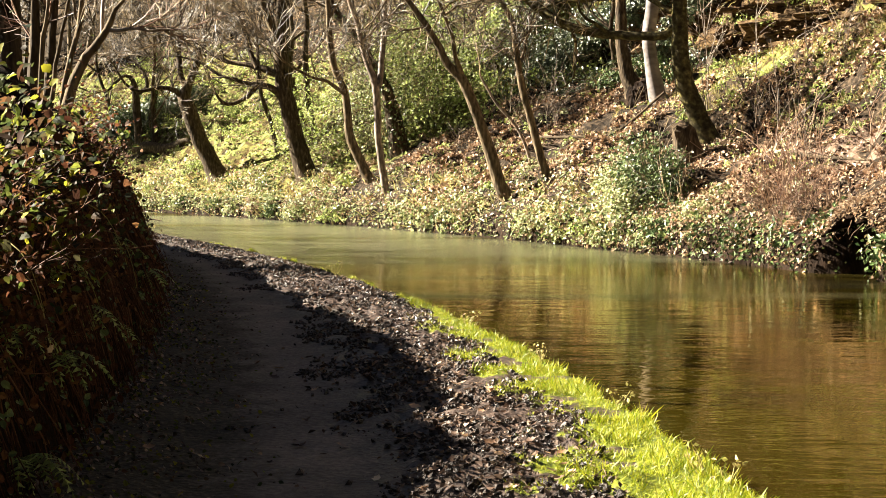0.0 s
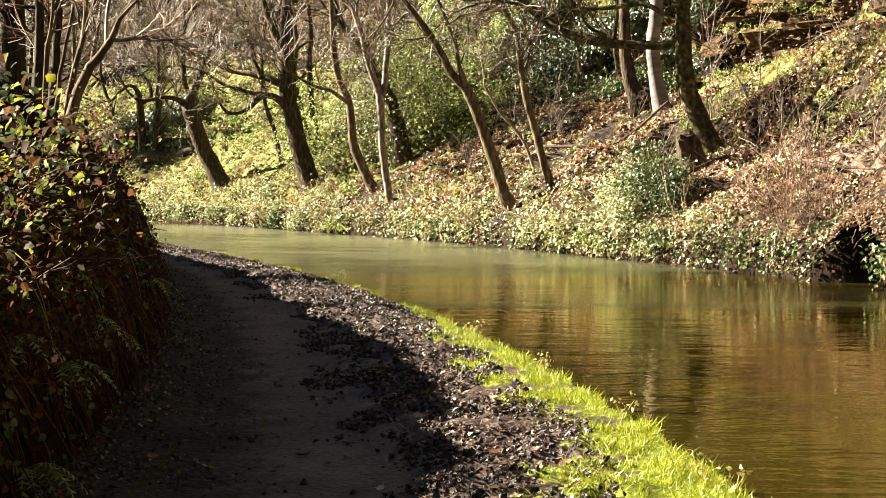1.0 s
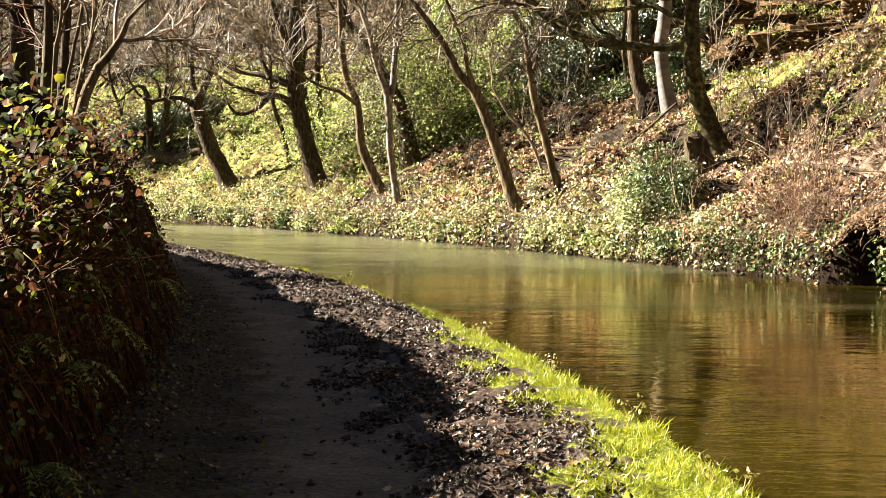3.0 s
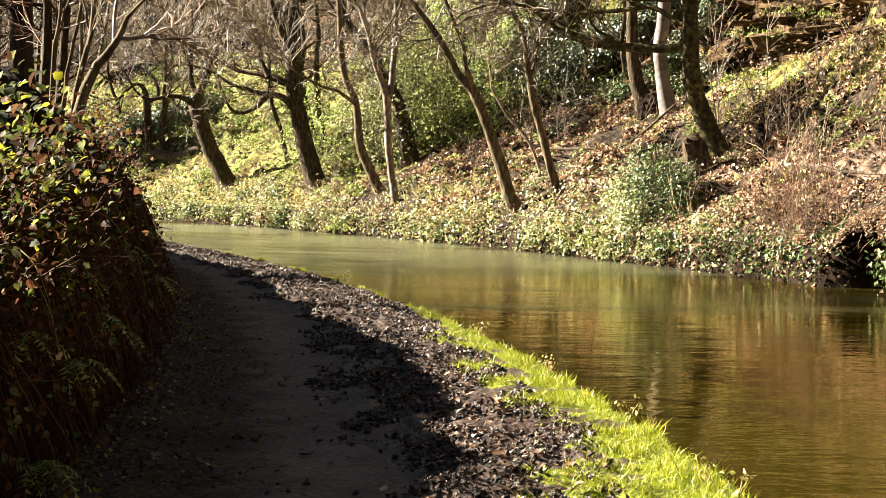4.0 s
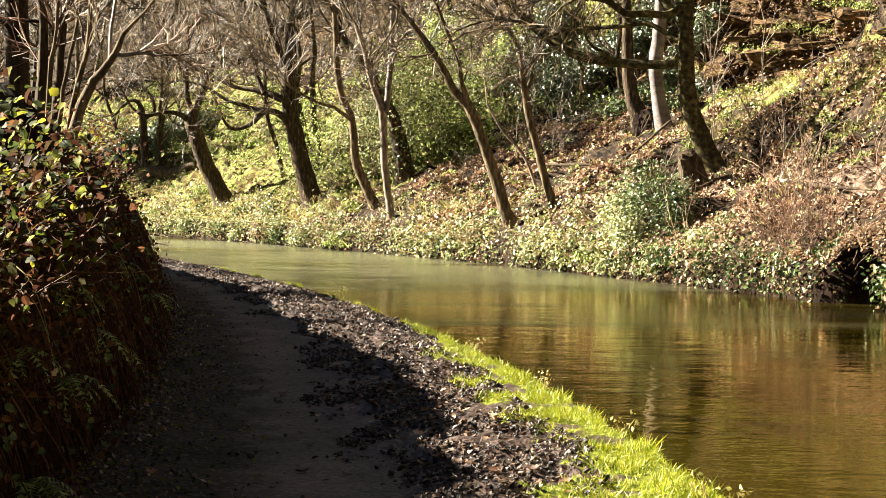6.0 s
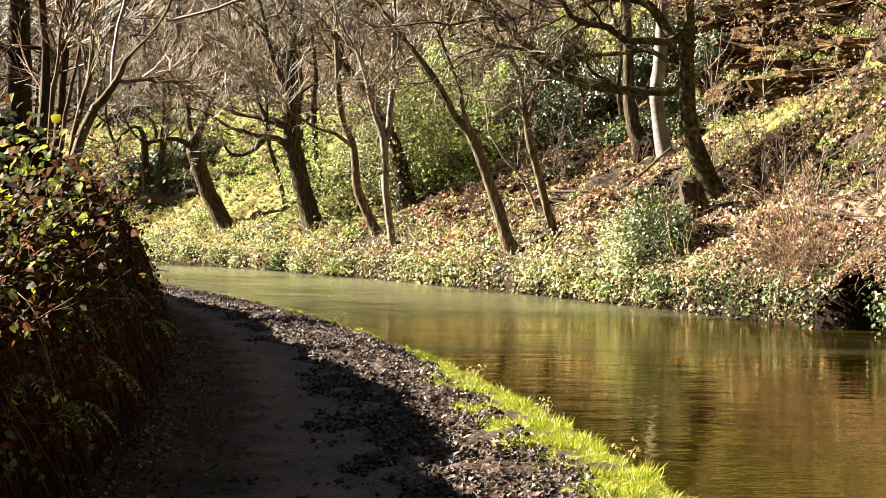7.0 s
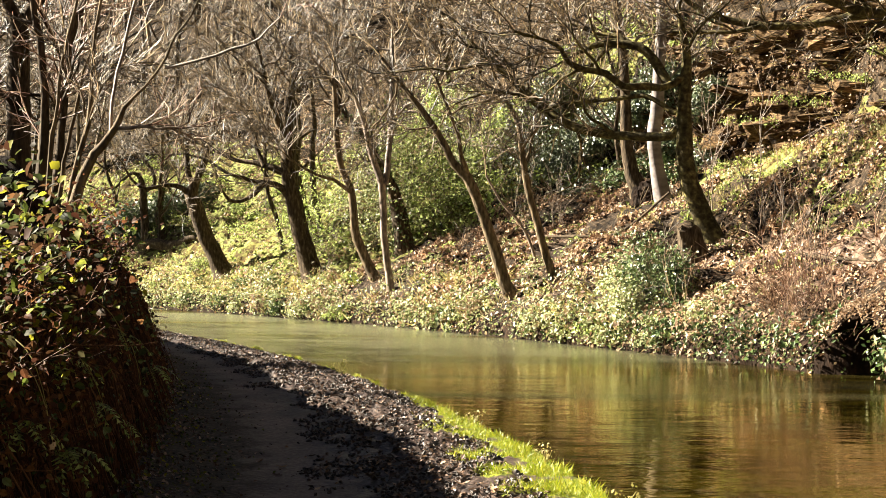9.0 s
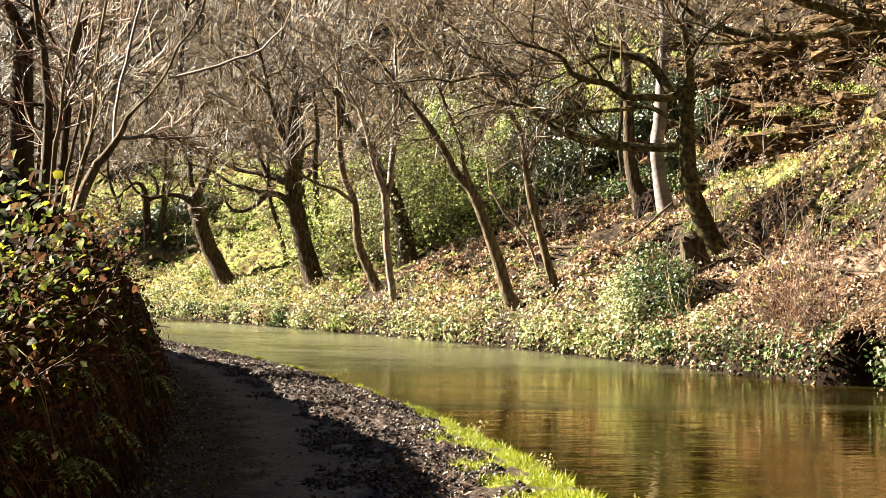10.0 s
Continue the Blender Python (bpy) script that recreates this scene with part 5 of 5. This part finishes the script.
def cliff_ivy(y, z, radius, seed, mat=M_GLOSS, label="dark glossy ivy billowing over the rock face"):
    """A billow of glossy ivy hanging on the rock."""
    r = np.random.default_rng(seed)
    at = (far_x(y) + (7.75 + (z - 4.3) * .22) * stretch(y, 0.012), y, z)
    root = thing("ivy_clump", at, label, "ivy", "cliff ivy")
    q, d = dome(r, int(520 * (radius / .5) ** 2), radius, 1.0, .6)
    part("leaves", strewn("leaves", LEAF4, q, d, r.uniform(.07, .15, len(q)), mat, r), root)["kind"] = "stuff"
    for _ in range(3):
        runs = []
        sprout((0, 0, -.3), (r.normal(-.4, .3), r.normal(-.3, .3), r.normal(.2, .6)), radius * 1.5, .012, 0, runs, r, kink=.35, least=.006)
        part("stem", tubes("stem", runs, M_SAPLING, 4), root)


for k in range(24):
    cliff_ivy(46.3 + 6.4 * ((k * 0.618) % 1.0), 4.0 + 3.4 * ((k * 0.371) % 1.0), rnd.uniform(.5, .9), 1300 + k)
for k in range(9):
    cliff_ivy(44.3 + 2.2 * ((k * 0.618) % 1.0), 4.5 + 2.4 * ((k * 0.371) % 1.0), rnd.uniform(.35, .55), 1330 + k)
for k in range(22):
    cliff_ivy(52.6 + 5.6 * ((k * 0.618) % 1.0), 3.6 + 3.8 * ((k * 0.371) % 1.0), rnd.uniform(.5, .95), 1350 + k, M_SPRING, "sunlit yellow-green ivy billowing down the steep slope")


# growth lodged on the ledges
P, N = [], []
while len(P) < 3800:
    y, z = rng.uniform(34, 48), rng.uniform(4.4, 8.6)
    if fbm(y * .8, z * 1.6, 70) < 0.12:
        continue
    u = 8.0 + (z - 4.6) * 0.15 + rng.uniform(-.1, .35)
    P.append((far_x(y) + u * stretch(y, 0.012), y, z))
    N.append((-.7 + rng.normal(0, .4), -.3 + rng.normal(0, .4), .6 + rng.normal(0, .4)))
P, N = np.array(P), np.array(N)
L = []
while len(L) < 4200:
    y, z = rng.uniform(34, 48), rng.uniform(4.6, 8.4)
    if fbm(y * .7, z * 1.1, 71) > -0.05:
        L.append((far_x(y) + (8.0 + (z - 4.6) * 0.15 + rng.uniform(-.1, .5)) * stretch(y, 0.012), y, z))
L = np.array(L)
tagged(new("ledge_litter", strewn("ledge_litter", LEAF4, L, rng.normal(0, .5, L.shape) + (-.5, -.3, .6), rng.uniform(.06, .12, len(L)), M_RUSSET)), "brown dead leaves lodged on the rock ledges", "leaf litter", kind="stuff")
V, D, Z = [], [], []
for k in range(26):
    y, z = 34.3 + 13.4 * ((k * 0.618) % 1.0), 4.7 + 3.6 * ((k * 0.371) % 1.0)
    q, d = dome(rng, 130, rnd.uniform(.14, .42), .6)
    V.append(q + np.array((far_x(y) + (8.1 + (z - 4.6) * 0.15) * stretch(y, 0.012), y, z)))
    D.append(d)
    Z.append(rng.uniform(.05, .1, len(q)))
tagged(new("ledge_moss", strewn("ledge_moss", LEAF4, np.concatenate(V), np.concatenate(D), np.concatenate(Z), M_SPRING)), "green moss and fern cushions on the rock ledges", "moss", kind="stuff")
tagged(new("ledge_grass", strewn("ledge_grass", BLADE, P[:520], N[:520] * (1, 1, -.4), rng.uniform(.12, .28, 520), M_DRY)), "dry grass hanging from the rock ledges", "grass", kind="stuff")


# ---------------------------------------------------------------- bushes of the far bank
def shrub(u, y, stems, tall, mat, label, seed, lean=(0, 0), thick=.008, level=1, leaves=0, leaf_mat=None, leaf_size=(.05, .09), name="shrub", group="slope shrubs", wide=.5):
    r = np.random.default_rng(seed)
    b = far_point(u, y)
    root = thing(name, b, label, "shrub", group)
    runs = []
    for _ in range(stems):
        d = np.array((r.normal(lean[0], wide), r.normal(lean[1], wide), 1.0))
        sprout((r.normal(0, .12), r.normal(0, .12), -.1), d / np.linalg.norm(d), tall * r.uniform(.6, 1.1), thick, level, runs, r, up=0.05, kink=.16, least=.006)
    part("stem_tangle", tubes("stem_tangle", runs, mat, 4), root)["kind"] = "stuff"
    if leaves:
        p = np.clip(r.normal(0, 1, (leaves, 3)), -2, 2) * np.array((wide * tall * .6, wide * tall * .8, tall * .33)) + np.array((-.1, -.1, tall * .5))
        q = r.normal(0, .55, (leaves, 3)) + np.array((-.5, -.3, .7))
        part("leaves", strewn("leaves", LEAF4, p, q, r.uniform(*leaf_size, leaves), leaf_mat, r), root)["kind"] = "stuff"
    return root


# russet thicket by the water
for k, (u, y) in enumerate([(1.4, 26.9), (1.1, 27.9), (.7, 28.4), (1.0, 29.2), (.6, 28.8), (.45, 28.1)]):
    shrub(u, y, 9, 1.35, M_REDTWIG, "russet leafless twiggy shrub at the water's edge", 500 + k, lean=(-.25, -.1), thick=.006)
# glossy evergreen bush at the waterline, dark ones far off
for k, (u, y, n, h) in enumerate([(.9, 34.2, 1900, 1.3), (.7, 34.9, 1300, 1.0), (1.1, 33.5, 1000, .9), (.4, 33.9, 900, .8)]):
    shrub(u, y, 8, h, M_TWIG, "glossy green ivy bush above the waterline", 520 + k, leaves=n, leaf_mat=(M_IVY, M_BRAMBLE)[k % 2], leaf_size=(.06, .11), name="ivy_bush", wide=.4)
for k, (u, y, n, h) in enumerate([(4.2, 69.3, 2000, 1.3), (3.0, 69.6, 1800, 1.4), (5.2, 69.4, 1600, 1.1)]):
    shrub(u, y, 6, h, M_TWIG, "dark evergreen bush in the bend of the canal", 530 + k, leaves=n, leaf_mat=M_IVY, leaf_size=(.08, .14), name="evergreen_bush", wide=.55)
for k, (u, y, n, h) in enumerate([(3.2, 52, 2600, 3.8), (4.2, 50.5, 2400, 4.0), (3.6, 51, 1900, 3.4), (2.4, 54, 1700, 2.8), (5.5, 52.5, 2400, 4.0), (4.6, 53.5, 2000, 3.2)]):
    shrub(u, y, 9, h, M_TWIG, "tall leafy green holly bush among the trees", 540 + k, leaves=n, leaf_mat=M_SPRING if k % 2 else M_BRAMBLE, leaf_size=(.08, .15), name="holly_bush", wide=.34)
for k, (u, y, n, h) in enumerate([(6.9, 50.5, 1500, 2.2)]):
    shrub(u, y, 7, h, M_TWIG, "dark glossy ivy mass below the rocks", 550 + k, leaves=n, leaf_mat=M_GLOSS, leaf_size=(.09, .16), name="ivy_bush", wide=.45)
# bare brushwood all over the slope
for k in range(34):
    y = rnd.uniform(41, 76) if k % 8 else rnd.uniform(31, 38)
    u = rnd.uniform(.6, 7.5)
    shrub(u, y, rnd.randint(3, 7), rnd.uniform(.7, 1.7), M_SAPLING if k % 3 else M_TWIG, "bare pale brushwood stems on the slope", 600 + k, lean=(-.15, -.1), thick=.009)


# pale bare saplings standing out on the upper slope
for k, (u, y, h, n) in enumerate([(4.6, 38.6, 2.6, 2), (5.2, 38.0, 2.2, 2), (4.4, 36.2, 1.7, 2), (5.0, 35.2, 1.6, 1), (3.6, 35.0, 1.5, 1), (3.0, 33.4, 1.8, 2)]):
    shrub(u, y, n, h, M_SAPLING, "pale bare sapling with sunlit forked twigs", 700 + k, lean=(-.1, -.1), thick=.016, wide=.22)


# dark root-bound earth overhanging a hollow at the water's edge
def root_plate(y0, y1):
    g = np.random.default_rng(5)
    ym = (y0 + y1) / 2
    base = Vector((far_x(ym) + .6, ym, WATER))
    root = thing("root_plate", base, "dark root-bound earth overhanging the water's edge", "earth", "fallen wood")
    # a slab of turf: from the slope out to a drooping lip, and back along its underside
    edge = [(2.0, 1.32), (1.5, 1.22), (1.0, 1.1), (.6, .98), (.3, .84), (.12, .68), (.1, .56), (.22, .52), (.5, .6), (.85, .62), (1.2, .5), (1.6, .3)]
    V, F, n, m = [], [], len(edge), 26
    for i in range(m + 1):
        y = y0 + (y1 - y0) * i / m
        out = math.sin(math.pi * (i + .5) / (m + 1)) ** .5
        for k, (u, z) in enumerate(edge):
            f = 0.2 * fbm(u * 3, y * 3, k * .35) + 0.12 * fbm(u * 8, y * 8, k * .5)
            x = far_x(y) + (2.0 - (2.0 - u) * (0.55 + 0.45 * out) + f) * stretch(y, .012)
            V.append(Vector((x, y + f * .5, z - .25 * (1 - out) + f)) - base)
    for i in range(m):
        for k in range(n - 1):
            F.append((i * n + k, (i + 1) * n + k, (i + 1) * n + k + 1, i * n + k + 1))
    part("earth", mesh_of("earth", V, F, [M_SHADE_EARTH]), root)
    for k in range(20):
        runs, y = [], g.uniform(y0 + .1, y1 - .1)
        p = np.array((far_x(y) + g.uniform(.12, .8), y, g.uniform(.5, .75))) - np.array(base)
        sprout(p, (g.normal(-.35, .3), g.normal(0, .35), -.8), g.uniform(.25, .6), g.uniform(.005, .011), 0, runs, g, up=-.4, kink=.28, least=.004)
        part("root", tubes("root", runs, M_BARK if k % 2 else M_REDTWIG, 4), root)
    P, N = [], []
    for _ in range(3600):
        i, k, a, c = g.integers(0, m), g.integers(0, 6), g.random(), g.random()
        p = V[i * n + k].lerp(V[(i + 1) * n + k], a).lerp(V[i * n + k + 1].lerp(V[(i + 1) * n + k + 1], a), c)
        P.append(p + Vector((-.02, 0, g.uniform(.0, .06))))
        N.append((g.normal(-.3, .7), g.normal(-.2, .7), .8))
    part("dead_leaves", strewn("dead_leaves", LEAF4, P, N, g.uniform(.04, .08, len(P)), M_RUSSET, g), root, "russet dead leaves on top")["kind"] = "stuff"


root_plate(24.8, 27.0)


# dark rooty earth between the birch and its neighbour, standing in for a shaded hollow
def root_mound(place, size):
    root = thing("root_mound", place, "mound of dark root-bound earth between two trunks", "earth", "fallen wood")
    bm = bmesh.new()
    bmesh.ops.create_icosphere(bm, subdivisions=4, radius=1.0)
    for v in bm.verts:
        q = v.co.copy()
        v.co = Vector((q.x * size[0], q.y * size[1], q.z * size[2])) * (1 + .28 * fbm(q.x * 2.4, q.y * 2.4, q.z * 2.4) + .1 * fbm(q.x * 8, q.y * 8, q.z * 8))
    me = bpy.data.meshes.new("earth")
    bm.to_mesh(me)
    bm.free()
    me.materials.append(M_SHADE_EARTH)
    part("earth", me, root)
    g = np.random.default_rng(6)
    for k in range(9):
        runs = []
        sprout((g.uniform(-.5, .5) * size[0], -.75 * size[1], .7 * size[2]), (g.normal(0, .4), -.35, -.9), g.uniform(.5, .9), g.uniform(.012, .025), 0, runs, g, up=-.3, kink=.2, least=.006)
        part("root", tubes("root", runs, M_BARK, 5), root)


root_mound((5.62, 42.9, 3.25), (.52, .45, .55))


# ---------------------------------------------------------------- fallen wood
def fallen(rows, label, mat, name="fallen_branch"):
    root = thing(name, rows[0][:3], label, "branch", "fallen wood")
    c = curve_through([(x - rows[0][0], y - rows[0][1], z - rows[0][2], r) for x, y, z, r in rows], .15)
    part("wood", tubes("wood", [list(zip(c[:, :3], c[:, 3]))], mat, 8, .12), root)
    return root


def on_far(u, y, lift, r):
    x, y, z = far_point(u, y)
    return x, y, z + lift, r


def broken_stump(u, y, wide, tall):
    """A squared-off, splintered stump leaning down the slope."""
    b = far_point(u, y)
    root = thing("tree_stump", b, "dark broken tree stump above the ivy", "stump", "fallen wood")
    bm = bmesh.new()
    n, rings = 16, 8
    rows = []
    for i in range(rings + 1):
        h = i / rings
        ring = []
        for k in range(n):
            a = 2 * math.pi * k / n
            c, d = math.cos(a), math.sin(a)
            q = wide * .5 * (abs(c) ** 4 + abs(d) ** 4) ** -.25 * (1.25 - .35 * h) * (1 + .16 * fbm(c * 2, d * 2, h * 2 + 3))
            top = tall * (1 + .3 * fbm(c * 3, d * 3, 9)) * h
            ring.append(bm.verts.new((c * q - .22 * h * tall, d * q, -.25 + top)))
        rows.append(ring)
    for i in range(rings):
        for k in range(n):
            bm.faces.new((rows[i][k], rows[i][(k + 1) % n], rows[i + 1][(k + 1) % n], rows[i + 1][k]))
    bm.faces.new(rows[-1])
    me = bpy.data.meshes.new("wood")
    bm.to_mesh(me)
    bm.free()
    me.materials.append(M_BARK)
    part("wood", me, root)


broken_stump(2.6, 35.5, .6, .95)
fallen([on_far(3.2, 43.5, .3, .03), on_far(3.5, 42.3, .1, .045), on_far(4.0, 41.2, .25, .04), on_far(4.6, 40.2, .7, .03)], "curved bare branch lying on leaf litter", M_BARK)
fallen([on_far(2.9, 66.2, .25, .16), on_far(2.9, 65.2, .35, .24), on_far(3.1, 64.3, .3, .24), on_far(3.3, 63.5, .15, .12), on_far(3.35, 63.3, .1, .01)], "dark fallen log beside the evergreen bush", M_BARK, "fallen_log")
fallen([on_far(2.9, 32.6, .05, .03), on_far(2.5, 31.4, .03, .045), on_far(2.3, 30.2, .08, .04), on_far(2.5, 29.3, .25, .02)], "dark exposed root across bare earth", M_BARK)


drowned = fallen([(-9.75, 50.2, WATER - .03, .018), (-9.5, 50.1, WATER + .05, .022), (-9.2, 50.0, WATER + .03, .02), (-8.95, 49.9, WATER - .04, .014)], "dark drowned branch poking out of the water", M_BARK)
for dx, h in ((.22, .2), (.5, .16), (.62, .24)):
    part("twig", tubes("twig", [[((dx, -.1, 0), .012), ((dx + .04, -.1, h * .6), .009), ((dx + .1, -.12, h), .005)]], M_BARK, 5), drowned)


# ---------------------------------------------------------------- woods along the far skyline
runs = []
wr = np.random.default_rng(77)
for _ in range(300):
    u, y = wr.uniform(8, 50), wr.uniform(76, 130)
    x, y, z = far_point(u, y)
    h = wr.uniform(6, 11)
    top = np.array((x + wr.normal(0, .6), y, z + h))
    foot = np.array((x, y, z - .3))
    runs.append([(foot, .16), (foot * .5 + top * .5 + wr.normal(0, .15, 3), .11), (top, .04)])
    for _ in range(5):
        q = foot + (top - foot) * wr.uniform(.3, 1)
        d = wr.normal(0, .6, 3) + np.array((0, 0, .6))
        sprout(q, d / np.linalg.norm(d), wr.uniform(1.5, 3), .035, 1, runs, wr, least=.016)
tagged(new("far_woods", tubes("far_woods", runs, M_TWIG, 3)), "bare winter woods along the distant skyline", "woods", kind="stuff")


# ---------------------------------------------------------------- weeds by the towpath
def weed(w, y, seed, tall=.22, label="small dry weed at the water's edge"):
    r = np.random.default_rng(seed)
    x, y, z = path_point(w, y)
    root = thing("weed", (x, y, z), label, "plant", "waterside weeds")
    runs = []
    for _ in range(5):
        d = np.array((r.normal(0, .3), r.normal(0, .3), 1.0))
        sprout((0, 0, -.02), d / np.linalg.norm(d), tall * r.uniform(.6, 1.1), .004, 0, runs, r, up=.1, kink=.2, least=.002)
    for i, run in enumerate(runs):
        part("stalk", tubes("stalk", [run], M_DRY, 4), root)
    p = np.array([run[-1][0] for run in runs for _ in range(4)]) + r.normal(0, .02, (len(runs) * 4, 3))
    part("seed_head", strewn("seed_head", LEAF4, p, r.normal(0, 1, p.shape), r.uniform(.02, .045, len(p)), M_DRY, r), root)["kind"] = "stuff"


for k, (w, y) in enumerate([(.985, 21.6), (.99, 9.9), (.99, 7.5), (.97, 7.8), (.99, 15.0), (.98, 34), (.985, 35), (.99, 12.2)]):
    weed(w, y, 800 + k, .16 + .1 * (k in (0, 5, 6)))


# ---------------------------------------------------------------- dark evergreens in the bend, ivy on trunks
for k, (u, y, q) in enumerate([(2.8, 68.5, .9), (3.8, 68.9, .95), (5.0, 69.0, .8), (1.6, 68.5, .8), (3.6, 70.2, 1.5), (4.6, 70.0, 1.5), (5.7, 70.0, 1.3), (6.7, 69.8, 1.0)]):
    bank_clump(u, y, q, M_GLOSS, "dark evergreen bush in the bend of the canal", 1100 + k, size=(.08, .14), name="evergreen_bush", group="evergreen bushes")


def ivy_on(tree, data, low, high, count, seed):
    """Ivy leaves wrapped round a stretch of a trunk."""
    r = np.random.default_rng(seed)
    c = curve_through(data[1][0], .1)
    c = c[(c[:, 2] > low) & (c[:, 2] < high)]
    i = r.integers(0, len(c), count)
    a = r.uniform(0, 2 * math.pi, count)
    d = np.stack([np.cos(a), np.sin(a), r.normal(0, .2, count)], axis=1)
    part("ivy", strewn("ivy", LEAF4, c[i, :3] + d * (c[i, 3:4] + r.uniform(.01, .1, (count, 1))), d + r.normal(0, .4, d.shape), r.uniform(.07, .13, count), M_IVY, r), tree,
         "glossy ivy climbing the trunk")["kind"] = "stuff"


ivy_on(ivy_tree, TREE_T10, 0, 4, 700, 1)
ivy_on(ivy_trunk, TREE_T3C, 0, 4.5, 700, 2)


# a tall evergreen added out of view at the bend, to shade the hollow
def holly_tree(u, y, crown_at, radius, label):
    r = np.random.default_rng(91)
    b = np.array(far_point(u, y))
    root = thing("holly_tree", b, label, "tree", "evergreen bushes")
    top = np.array(crown_at) - b
    part("trunk", tubes("trunk", [[((0, 0, -.4), .2), (top * .35 + (.2, 0, .3), .17), (top * .7, .13), (top, .06)]], M_BARK, 10), root)
    V, D = [], []
    for _ in range(30):
        q, d = dome(r, 330, radius * r.uniform(.3, .5), .9)
        c = r.normal(0, 1, 3)
        V.append(q + top + c / np.linalg.norm(c) * radius * r.uniform(.2, .75))
        D.append(d)
    V, D = np.concatenate(V), np.concatenate(D)
    part("crown", strewn("crown", LEAF4, V, D, r.uniform(.12, .2, len(V)), M_IVY, r), root, "dense dark leaves")["kind"] = "stuff"


holly_tree(1.0, 74.5, (-25.2, 70.2, 10.9), 2.6, "tall dark evergreen tree at the bend of the canal")


# long bare canes arching out of the hedge
for k, (v, y, tall) in enumerate([(.3, 7.6, .8), (.35, 8.8, .75)]):
    r = np.random.default_rng(1200 + k)
    b = left_point(v, y)
    cane = thing("bramble_cane", b, "long arching bramble cane rising from the hedge", "plant", "bank plants")
    a, p, w = r.uniform(-2.6, 2.6), np.array((0., 0., -.1)), np.array((r.uniform(-.3, .3), r.uniform(-.3, .3), 1.0))
    run = [(p.copy(), .007)]
    for i in range(12):
        p = p + w / np.linalg.norm(w) * tall * 1.3 / 12
        w = w + np.array((.11 * math.cos(a), .11 * math.sin(a), -.1)) + r.normal(0, .06, 3)
        run.append((p.copy(), .007 - .0004 * i))
    part("stem", tubes("stem", [run], M_SAPLING if k % 2 else M_REDTWIG, 5), cane)
    for i in (4, 6, 8, 10, 12):
        leaf = part("leaf", HEDGE_LEAVES[(k + i) % 8], cane)
        leaf.matrix_local = Matrix.Translation(Vector(run[i][0])) @ Euler((r.uniform(-.5, .5), r.uniform(-.2, .6), r.uniform(0, 6.28))).to_matrix().to_4x4() @ Matrix.Diagonal((*([r.uniform(.05, .08)] * 3), 1))


# dead pale canes hanging down the bank's face
for k, (v, y) in enumerate([(.3, 7.3), (.36, 7.9), (.3, 8.6), (.38, 9.4), (.3, 10.4), (.34, 7.6)]):
    r = np.random.default_rng(1250 + k)
    cane = thing("dead_cane", left_point(v, y), "pale dead cane hanging down the dark bank", "plant", "bank plants")
    p, w = np.array((.02, 0., .05)), np.array((.55, r.normal(-.1, .35), .35))
    run = [(p.copy(), .004)]
    for i in range(9):
        p = p + w / np.linalg.norm(w) * r.uniform(.06, .1)
        w = w + np.array((-.03, r.normal(0, .06), -.22))
        run.append((p.copy(), .004 - .0003 * i))
    part("stem", tubes("stem", [run], M_DRY, 5), cane)
    leaf = part("leaf", FALLEN[k % 6], cane, "curled pale dead leaf")
    leaf.matrix_local = Matrix.Translation(Vector(run[-1][0])) @ Euler((r.uniform(0, 6), r.uniform(0, 6), r.uniform(0, 6))).to_matrix().to_4x4() @ Matrix.Diagonal((.05, .05, .05, 1))
